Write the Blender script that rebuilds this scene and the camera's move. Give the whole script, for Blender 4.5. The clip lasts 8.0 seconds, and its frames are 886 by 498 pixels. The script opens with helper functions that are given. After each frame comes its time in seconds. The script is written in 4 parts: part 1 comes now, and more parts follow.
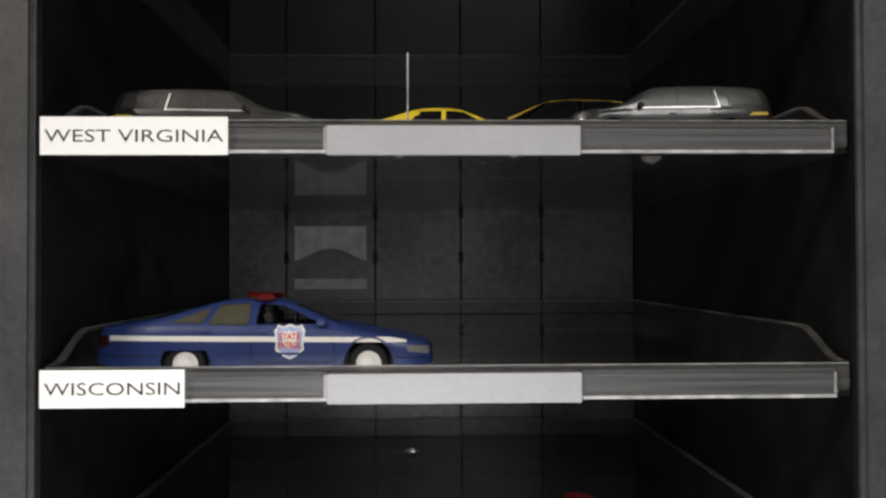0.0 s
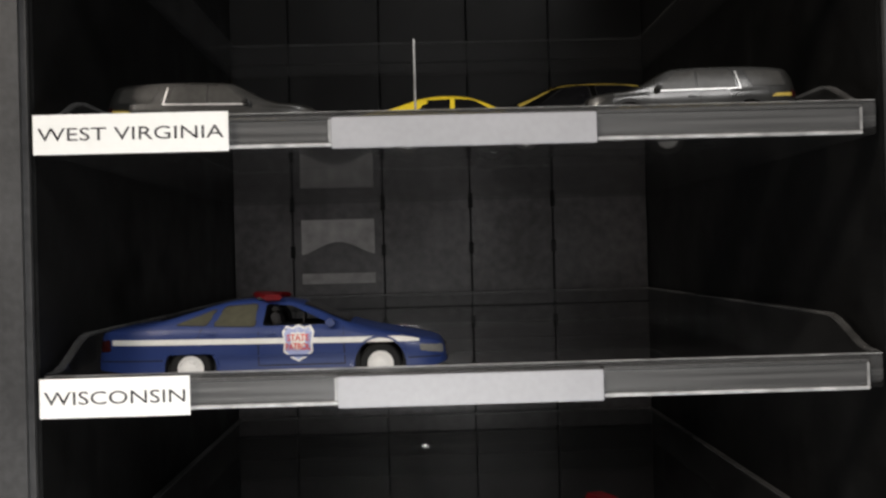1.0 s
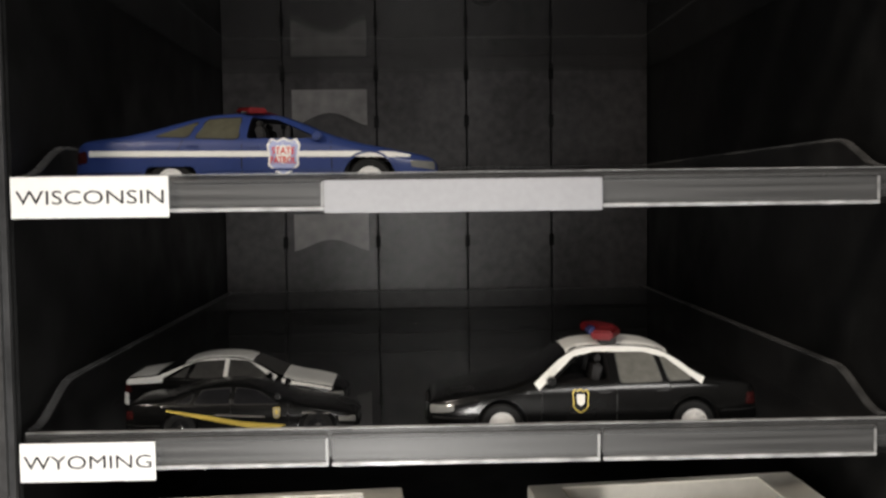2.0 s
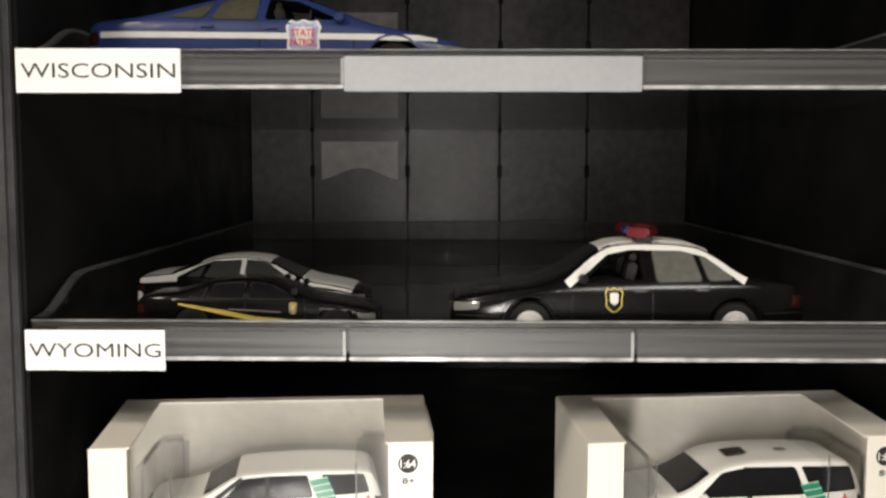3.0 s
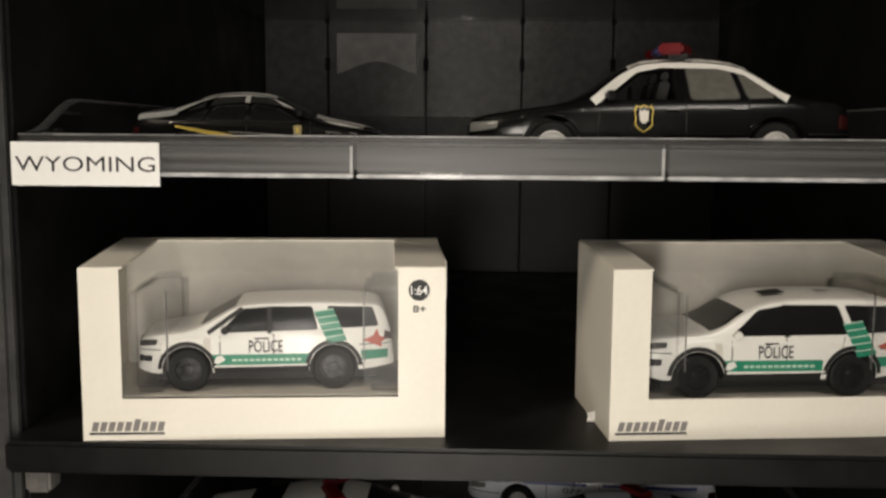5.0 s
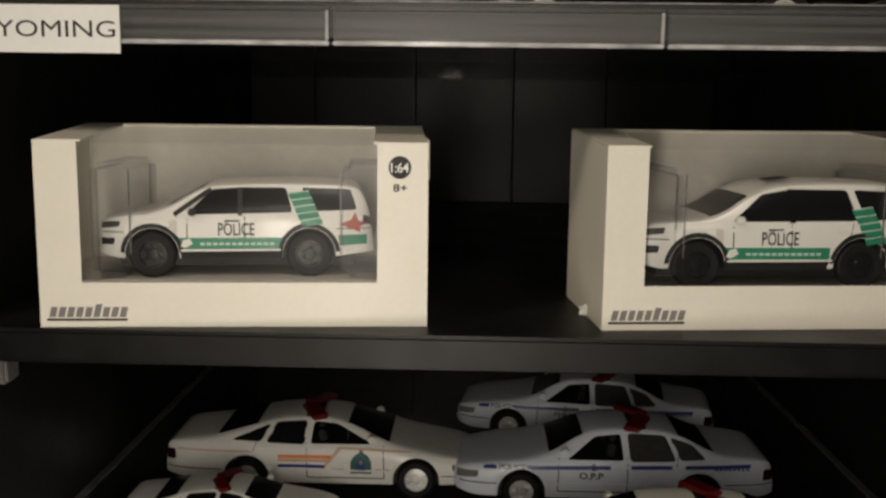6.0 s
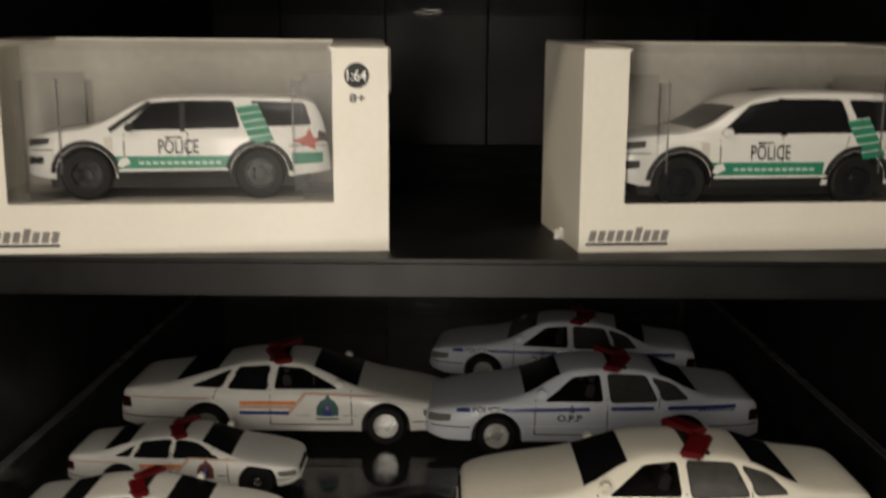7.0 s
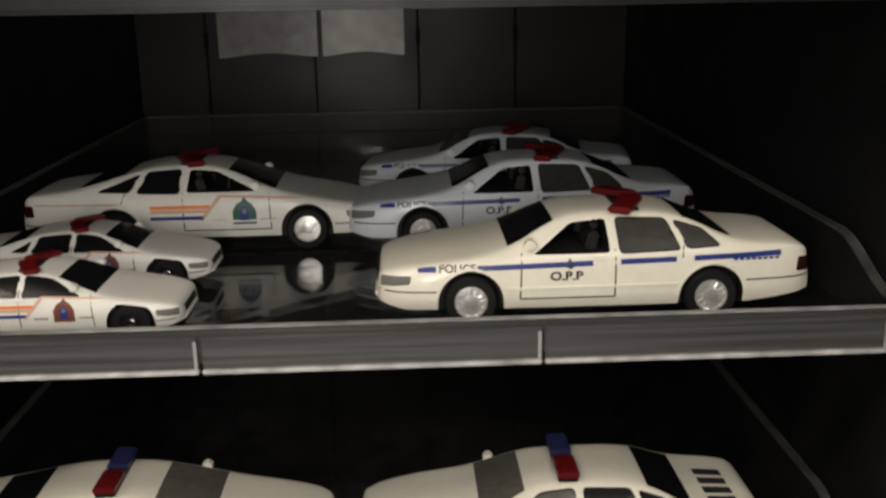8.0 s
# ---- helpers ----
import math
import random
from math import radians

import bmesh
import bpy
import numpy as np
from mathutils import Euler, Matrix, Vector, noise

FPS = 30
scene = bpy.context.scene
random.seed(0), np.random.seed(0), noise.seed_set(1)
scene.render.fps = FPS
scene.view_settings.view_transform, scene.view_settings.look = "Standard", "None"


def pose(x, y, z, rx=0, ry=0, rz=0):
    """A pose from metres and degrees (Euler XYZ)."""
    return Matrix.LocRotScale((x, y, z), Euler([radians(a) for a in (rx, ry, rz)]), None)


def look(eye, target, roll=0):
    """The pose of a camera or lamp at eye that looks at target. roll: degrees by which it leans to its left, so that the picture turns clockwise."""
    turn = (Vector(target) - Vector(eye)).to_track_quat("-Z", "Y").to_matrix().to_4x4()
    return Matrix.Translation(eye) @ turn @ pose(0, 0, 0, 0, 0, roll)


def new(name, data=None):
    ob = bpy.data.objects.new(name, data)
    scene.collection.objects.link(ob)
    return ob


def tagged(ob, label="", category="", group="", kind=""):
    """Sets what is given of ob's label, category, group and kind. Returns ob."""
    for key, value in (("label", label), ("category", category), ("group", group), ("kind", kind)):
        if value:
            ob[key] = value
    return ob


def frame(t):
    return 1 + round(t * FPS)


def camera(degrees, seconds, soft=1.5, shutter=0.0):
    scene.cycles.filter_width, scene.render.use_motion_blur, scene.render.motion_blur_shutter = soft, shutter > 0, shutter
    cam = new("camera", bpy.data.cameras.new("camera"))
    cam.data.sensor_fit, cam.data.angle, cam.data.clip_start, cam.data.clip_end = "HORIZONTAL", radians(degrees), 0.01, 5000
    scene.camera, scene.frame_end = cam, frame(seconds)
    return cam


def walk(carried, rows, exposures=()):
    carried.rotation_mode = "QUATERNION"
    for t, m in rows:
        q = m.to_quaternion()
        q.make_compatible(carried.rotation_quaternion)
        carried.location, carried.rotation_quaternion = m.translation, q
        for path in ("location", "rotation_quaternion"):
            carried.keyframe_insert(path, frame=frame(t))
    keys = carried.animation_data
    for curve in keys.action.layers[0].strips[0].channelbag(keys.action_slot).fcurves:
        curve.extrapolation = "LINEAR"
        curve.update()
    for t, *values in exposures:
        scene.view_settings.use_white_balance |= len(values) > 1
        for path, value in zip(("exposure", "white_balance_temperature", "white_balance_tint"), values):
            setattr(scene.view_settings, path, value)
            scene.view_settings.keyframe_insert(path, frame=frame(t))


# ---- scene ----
cam = camera(49.8, 8.0, soft=2.5, shutter=0.3)
PATH = [
    (0, (-0.0145, 0.0098, 1.3985), (0.0165, 1.0091, 1.4180), -0.2),
    (0.5, (-0.0180, 0.0172, 1.4039), (0.0030, 1.0168, 1.4184), -1.3),
    (1, (-0.0158, 0.0243, 1.4014), (0.0072, 1.0240, 1.4079), -1.5),
    (1.5, (-0.0084, 0.0343, 1.3732), (0.0256, 1.0335, 1.3507), -1.1),
    (2, (-0.0153, 0.0389, 1.3551), (0.0117, 1.0369, 1.2981), -0.7),
    (3.5, (-0.0115, 0.0638, 1.3145), (-0.0350, 1.0590, 1.2194), 0.2),
    (4, (-0.0117, 0.0673, 1.3053), (-0.0402, 1.0613, 1.1998), 0.2),
    (5.5, (-0.0083, 0.0802, 1.2611), (-0.0398, 1.0710, 1.1297), 0.5),
    (6, (-0.0064, 0.0891, 1.2484), (-0.0339, 1.0774, 1.0984), 0.7),
    (6.5, (-0.0058, 0.0969, 1.2455), (-0.0248, 1.0826, 1.0785), 0.2),
    (7, (-0.0023, 0.1091, 1.2326), (-0.0088, 1.0916, 1.0466), 0.3),
    (7.5, (0.0076, 0.1227, 1.1989), (0.0351, 1.0928, 0.9578), -0.8),
    (8, (0.0106, 0.1177, 1.1808), (0.0476, 1.0803, 0.9123), -1.0),
]
walk(cam, [(t, look(eye, target, roll)) for t, eye, target, roll in PATH], [(0, 1.15, 6000, 10), (1, 1.2, 6000, 10), (2, 1.12, 6150, 10), (3.5, 1.1, 6400, 10), (4, 1.0, 6400, 10), (5.5, 0.15, 6800, 10), (6.5, -0.1, 6950, 10), (7, 0.0, 6900, 10), (8, 0.5, 6600, 10)])

# ---- world and light ----
world = bpy.data.worlds.new("room_dark")
scene.world = world
world.use_nodes = True
world.node_tree.nodes["Background"].inputs[0].default_value = (0.9, 0.95, 1.0, 1)
world.node_tree.nodes["Background"].inputs[1].default_value = 0.0


def area_lamp(name, eye, target, size, watts, colour):
    data = bpy.data.lights.new(name, "AREA")
    data.shape, data.size, data.energy, data.color = "DISK", size, watts, colour
    ob = new(name, data)
    ob.matrix_world = look(eye, target)
    return ob


area_lamp("side_lamp", (-0.90, -0.55, 2.35), (0.0, 0.42, 1.24), 0.30, 6.5, (1.0, 0.86, 0.70))
# Unseen fill added overhead to lift ambient light and reflections.
area_lamp("overhead_fill", (0.5, -1.1, 2.38), (0.5, -1.2, 0.0), 0.6, 10.0, (1.0, 0.93, 0.84))
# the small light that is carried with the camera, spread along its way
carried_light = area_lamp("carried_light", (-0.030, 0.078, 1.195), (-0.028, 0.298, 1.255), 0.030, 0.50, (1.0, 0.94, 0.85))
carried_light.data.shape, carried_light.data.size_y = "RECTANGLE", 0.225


# ---- materials ----
def node_material(name):
    m = bpy.data.materials.new(name)
    m.use_nodes = True
    nt = m.node_tree
    return m, nt, nt.nodes["Principled BSDF"]


def add(nt, kind, **kw):
    n = nt.nodes.new(kind)
    for k, v in kw.items():
        n.inputs[k].default_value = v
    return n


def surface(name, colour, rough=0.4, metal=0.0, coat=0.0, vary=0.12, grain=400.0, bump=0.0, alpha=None, spec=0.5):
    """Painted, moulded or printed surface with two scales of variation, at the size of toys."""
    m, nt, p = node_material(name)
    p.inputs["Roughness"].default_value = rough
    p.inputs["Metallic"].default_value = metal
    p.inputs["Coat Weight"].default_value = coat
    p.inputs["Coat Roughness"].default_value = 0.08
    p.inputs["Specular IOR Level"].default_value = spec
    co = nt.nodes.new("ShaderNodeTexCoord")
    big = add(nt, "ShaderNodeTexNoise", Scale=grain * 0.12, Detail=3.0)
    fine = add(nt, "ShaderNodeTexNoise", Scale=grain, Detail=4.0)
    nt.links.new(co.outputs["Object"], big.inputs["Vector"])
    nt.links.new(co.outputs["Object"], fine.inputs["Vector"])
    mix = nt.nodes.new("ShaderNodeMath")
    mix.operation = "ADD"
    nt.links.new(big.outputs["Fac"], mix.inputs[0])
    nt.links.new(fine.outputs["Fac"], mix.inputs[1])
    ramp = nt.nodes.new("ShaderNodeMapRange")
    ramp.inputs["From Min"].default_value, ramp.inputs["From Max"].default_value = 0.6, 1.4
    ramp.inputs["To Min"].default_value, ramp.inputs["To Max"].default_value = 1 - vary, 1 + vary
    nt.links.new(mix.outputs[0], ramp.inputs["Value"])
    tint = nt.nodes.new("ShaderNodeVectorMath")
    tint.operation = "SCALE"
    tint.inputs[0].default_value = colour
    nt.links.new(ramp.outputs[0], tint.inputs["Scale"])
    nt.links.new(tint.outputs[0], p.inputs["Base Color"])
    rr = nt.nodes.new("ShaderNodeMapRange")
    rr.inputs["From Min"].default_value, rr.inputs["From Max"].default_value = 0.3, 0.7
    rr.inputs["To Min"].default_value, rr.inputs["To Max"].default_value = rough * 0.85, min(1, rough * 1.2 + 0.02)
    nt.links.new(big.outputs["Fac"], rr.inputs["Value"])
    nt.links.new(rr.outputs[0], p.inputs["Roughness"])
    if bump:
        b = add(nt, "ShaderNodeBump", Strength=bump, Distance=0.0004)
        nt.links.new(fine.outputs["Fac"], b.inputs["Height"])
        nt.links.new(b.outputs[0], p.inputs["Normal"])
    return m


def clear(name, tint=(0.9, 0.9, 0.9), gloss=0.06, haze=0.0, ior=1.45, haze_colour=(0.8, 0.8, 0.8), streak=(1, 1, 1)):
    """Clear plastic sheet: lets light straight through, mirrors by Fresnel, and may be hazy."""
    m, nt, p = node_material(name)
    out = nt.nodes["Material Output"]
    nt.nodes.remove(p)
    tr = nt.nodes.new("ShaderNodeBsdfTransparent")
    tr.inputs[0].default_value = (*tint, 1)
    gl = nt.nodes.new("ShaderNodeBsdfGlossy")
    gl.inputs["Roughness"].default_value = gloss
    df = nt.nodes.new("ShaderNodeBsdfDiffuse")
    noise_tex = add(nt, "ShaderNodeTexNoise", Scale=90.0, Detail=5.0)
    co = nt.nodes.new("ShaderNodeTexCoord")
    stretch = nt.nodes.new("ShaderNodeMapping")
    stretch.inputs["Scale"].default_value = streak
    nt.links.new(co.outputs["Object"], stretch.inputs["Vector"])
    nt.links.new(stretch.outputs[0], noise_tex.inputs["Vector"])
    df.inputs[0].default_value = (*haze_colour, 1)
    hz = nt.nodes.new("ShaderNodeMapRange")
    hz.inputs["From Min"].default_value, hz.inputs["From Max"].default_value = 0.3, 0.7
    hz.inputs["To Min"].default_value, hz.inputs["To Max"].default_value = haze * 0.45, haze * 1.55
    nt.links.new(noise_tex.outputs["Fac"], hz.inputs["Value"])
    a = nt.nodes.new("ShaderNodeMixShader")
    nt.links.new(hz.outputs[0], a.inputs[0])
    nt.links.new(tr.outputs[0], a.inputs[1])
    nt.links.new(df.outputs[0], a.inputs[2])
    lw = nt.nodes.new("ShaderNodeLayerWeight")
    lw.inputs[0].default_value = 0.5
    power = nt.nodes.new("ShaderNodeMath")
    power.operation = "POWER"
    power.inputs[1].default_value = 5.0
    nt.links.new(lw.outputs["Facing"], power.inputs[0])
    fr = nt.nodes.new("ShaderNodeMath")
    fr.operation = "MULTIPLY_ADD"
    fr.inputs[1].default_value, fr.inputs[2].default_value = 1.4 * (ior - 1), 0.09 * (ior - 1)
    nt.links.new(power.outputs[0], fr.inputs[0])
    b = nt.nodes.new("ShaderNodeMixShader")
    nt.links.new(fr.outputs[0], b.inputs[0])
    nt.links.new(a.outputs[0], b.inputs[1])
    nt.links.new(gl.outputs[0], b.inputs[2])
    nt.links.new(b.outputs[0], out.inputs[0])
    return m


BLACK_BOARD = surface("black_laminate", (0.006, 0.006, 0.006), 0.45, vary=0.35, grain=300, bump=0.15, spec=0.3)
POST = surface("black_grained_post", (0.046, 0.046, 0.047), 0.5, vary=0.35, grain=350, bump=0.5)
# One back panel in two tones: reflected light and shade put into the colour.
BACK_LIT = surface("back_panel_lit", (0.075, 0.070, 0.073), 0.33, vary=0.6, grain=160, bump=0.05)
BACK_SHADED = surface("back_panel_shaded", (0.005, 0.005, 0.005), 0.4, vary=0.5, grain=160, spec=0.3)
REFLECTION_TONE = surface("grey_reflection_tone", (0.34, 0.325, 0.32), 0.3, vary=0.4, grain=120)
SLOT = surface("slot_black", (0.003, 0.003, 0.003), 0.8)
ACRYLIC = clear("clear_acrylic", (0.86, 0.86, 0.86), 0.03, 0.009)
FRONT_RIM = clear("front_rim_plastic", (0.5, 0.5, 0.5), 0.3, 0.40)
ACRYLIC_EDGE = clear("acrylic_edge", (0.26, 0.26, 0.26), 0.42, 0.05, streak=(0.12, 1, 6))
ACRYLIC_SCUFFED = clear("scuffed_acrylic", (0.84, 0.84, 0.84), 0.55, 0.006, 1.25)
ACRYLIC_RIM = clear("acrylic_rim", (0.7, 0.7, 0.7), 0.5, 0.08)
HOLDER = clear("label_holder_plastic", (0.60, 0.60, 0.60), 0.45, 0.065, streak=(0.12, 1, 6))
LIP = clear("holder_bead_plastic", (0.5, 0.5, 0.5), 0.2, 0.60)
INSERT = surface("frosted_insert", (0.36, 0.36, 0.38), 0.45, vary=0.08)
PAPER = surface("white_paper", (0.86, 0.86, 0.84), 0.7, vary=0.03)
INK = surface("black_ink", (0.02, 0.02, 0.02), 0.6)
CARD = surface("white_box_card", (0.80, 0.765, 0.68), 0.4, vary=0.035, grain=500, bump=0.04)
# Grey card floor; on the inner back the grey is shade on white card.
CARD_INNER = surface("grey_shaded_box_inner", (0.62, 0.59, 0.53), 0.55, vary=0.12)
FILM = clear("box_window_film", (0.985, 0.985, 0.985), 0.32, 0.001, 1.045)
BLISTER = clear("blister_plastic", (0.95, 0.95, 0.95), 0.4, 0.012, 1.15)
TYRE = surface("tyre_rubber", (0.009, 0.009, 0.009), 0.65, vary=0.3, spec=0.25)
CHASSIS = surface("black_chassis", (0.006, 0.006, 0.006), 0.6)
CHROME = surface("chrome", (0.75, 0.75, 0.74), 0.16, metal=1.0, vary=0.1)
SILVER_RIM = surface("silver_wheel_plastic", (0.84, 0.84, 0.83), 0.27, metal=0.7, vary=0.12)
PIN_STEEL = surface("dull_pin_steel", (0.22, 0.21, 0.20), 0.5, metal=0.6, vary=0.3)
PALE_BLUE = surface("pale_blue_print", (0.36, 0.40, 0.62), 0.4)
TEAL = surface("dark_teal_print", (0.02, 0.095, 0.085), 0.4)
BROWN = surface("red_brown_print", (0.16, 0.05, 0.03), 0.4)
GREY_INK = surface("grey_ink", (0.20, 0.19, 0.18), 0.5)
WHITE_RIM = surface("white_wheel_plastic", (0.75, 0.74, 0.72), 0.35)
DARK_RIM = surface("black_wheel_plastic", (0.009, 0.009, 0.01), 0.38, spec=0.3)
DARK_GLASS = surface("dark_window", (0.008, 0.008, 0.009), 0.2, coat=0.0, vary=0.3, spec=0.18)
INTERIOR = surface("dark_cabin_plastic", (0.012, 0.011, 0.011), 0.6, vary=0.3, spec=0.25)
GREY_GLASS = surface("grey_window", (0.115, 0.112, 0.10), 0.22, coat=0.2, vary=0.25)
SMOKE_GLASS = surface("smoked_window", (0.045, 0.044, 0.041), 0.34, vary=0.3, spec=0.3)
PALE_ORANGE = surface("pale_orange_print", (0.62, 0.40, 0.30), 0.4)
STAR_RED = surface("faded_red_print", (0.45, 0.10, 0.07), 0.4)
OLIVE_GLASS = surface("olive_window", (0.075, 0.072, 0.05), 0.15, coat=0.4, vary=0.25)
WHITE = surface("white_car_paint", (0.78, 0.77, 0.73), 0.34, coat=0.22, vary=0.05)
COOL_WHITE = surface("cool_white_car_paint", (0.68, 0.72, 0.79), 0.34, coat=0.22, vary=0.05)
CREAM = surface("cream_car_paint", (0.82, 0.79, 0.69), 0.34, coat=0.22, vary=0.05)
BLUE = surface("blue_car_paint", (0.017, 0.034, 0.135), 0.40, coat=0.1, vary=0.08)
NAVY = surface("navy_stripe", (0.016, 0.036, 0.20), 0.35)
BLACK = surface("black_car_paint", (0.004, 0.004, 0.004), 0.22, coat=0.15, vary=0.2, spec=0.3)
CHARCOAL = surface("charcoal_car_paint", (0.016, 0.016, 0.015), 0.3, coat=0.15, vary=0.15)
SILVER = surface("silver_print", (0.62, 0.62, 0.62), 0.3, metal=0.3)
GOLD = surface("gold_print", (0.55, 0.41, 0.07), 0.45)
YELLOW = surface("yellow_car_paint", (0.78, 0.60, 0.03), 0.3, coat=0.5)
GREEN = surface("green_print", (0.02, 0.22, 0.13), 0.35)
LIGHT_GREEN = surface("light_green_print", (0.45, 0.62, 0.52), 0.4)
RED = surface("red_print", (0.65, 0.06, 0.04), 0.35)
ORANGE = surface("orange_print", (0.80, 0.24, 0.06), 0.35)
RED_LENS = surface("red_lens", (0.13, 0.007, 0.009), 0.3, coat=0.1)
BLUE_LENS = surface("blue_lens", (0.022, 0.028, 0.10), 0.35, coat=0.0)
LAMP_LENS = surface("headlight_lens", (0.17, 0.17, 0.16), 0.12, coat=0.8)
TAIL = surface("tail_lens", (0.035, 0.006, 0.006), 0.15, coat=0.6)
WALL = surface("dim_room_wall", (0.16, 0.15, 0.14), 0.8, vary=0.1, grain=20)


# ---- mesh helpers ----
def part(name, bm, material, parent=None, label="", smooth=None):
    me = bpy.data.meshes.new(name)
    bmesh.ops.recalc_face_normals(bm, faces=bm.faces)
    bm.to_mesh(me)
    bm.free()
    if smooth is not None:
        me.shade_smooth()
        me.set_sharp_from_angle(angle=radians(smooth))
    me.materials.append(material)
    ob = new(name, me)
    if parent:
        ob.parent = parent
    if label:
        tagged(ob, label)
    return ob


def box_into(bm, x0, x1, y0, y1, z0, z1, bevel=0.0, m=None):
    g = bmesh.ops.create_cube(bm, size=1)
    vs = g["verts"]
    for v in vs:
        v.co = Vector((x0 + (v.co.x + 0.5) * (x1 - x0), y0 + (v.co.y + 0.5) * (y1 - y0), z0 + (v.co.z + 0.5) * (z1 - z0)))
        if m:
            v.co = m @ v.co
    if bevel:
        es = list({e for v in vs for e in v.link_edges})
        bmesh.ops.bevel(bm, geom=es, offset=bevel, segments=2, affect="EDGES")
    return bm


def box(x0, x1, y0, y1, z0, z1, bevel=0.0, m=None):
    return box_into(bmesh.new(), x0, x1, y0, y1, z0, z1, bevel, m)


def lathe(profile, n=28):
    """Revolves (radius, along) pairs round the y axis."""
    bm = bmesh.new()
    rings = []
    for r, a in profile:
        rings.append([bm.verts.new((r * math.cos(t), a, r * math.sin(t))) for t in (2 * math.pi * k / n for k in range(n))])
    for p, q in zip(rings, rings[1:]):
        for k in range(n):
            bm.faces.new((p[k], p[(k + 1) % n], q[(k + 1) % n], q[k]))
    for r in (rings[0], rings[-1]):
        bm.faces.new(r)
    return bm


def text_points(words, height, width=None, spacing=1.0, bold=0.0):
    """Verts and faces of a line of built-in type, its left foot at the origin."""
    cu = bpy.data.curves.new("type", "FONT")
    cu.body, cu.size, cu.space_character, cu.resolution_u, cu.offset = words, 1.0, spacing, 3, bold
    ob = bpy.data.objects.new("type", cu)
    scene.collection.objects.link(ob)
    bpy.context.view_layer.update()
    me = bpy.data.meshes.new_from_object(ob.evaluated_get(bpy.context.evaluated_depsgraph_get()))
    co = [v.co.copy() for v in me.vertices]
    faces = [tuple(p.vertices) for p in me.polygons]
    bpy.data.objects.remove(ob)
    bpy.data.curves.remove(cu)
    bpy.data.meshes.remove(me)
    x0, x1 = min(c.x for c in co), max(c.x for c in co)
    y0, y1 = min(c.y for c in co), max(c.y for c in co)
    sy = height / (y1 - y0)
    sx = sy if width is None else width / (x1 - x0)
    return [((c.x - x0) * sx, (c.y - y0) * sy) for c in co], faces


def flat_text(words, height, width=None, spacing=1.0, bold=0.0):
    """Type lying in the x-z plane, facing -y."""
    co, faces = text_points(words, height, width, spacing, bold)
    bm = bmesh.new()
    vs = [bm.verts.new((x, 0, z)) for x, z in co]
    for f in faces:
        try:
            bm.faces.new([vs[i] for i in f])
        except ValueError:
            pass
    return bm


def lerp(table, x):
    if x <= table[0][0]:
        return table[0][1]
    for (a, p), (b, q) in zip(table, table[1:]):
        if x <= b:
            return p + (q - p) * (x - a) / (b - a)
    return table[-1][1]


def smooth_table(table, passes=2):
    """Rounds the corners of a profile (corner cutting), keeping its ends."""
    for _ in range(passes):
        out = [table[0]]
        for (a, p), (b, q) in zip(table, table[1:]):
            out += [(a + (b - a) * 0.25, p + (q - p) * 0.25), (a + (b - a) * 0.75, p + (q - p) * 0.75)]
        table = out + [table[-1]]
    return table


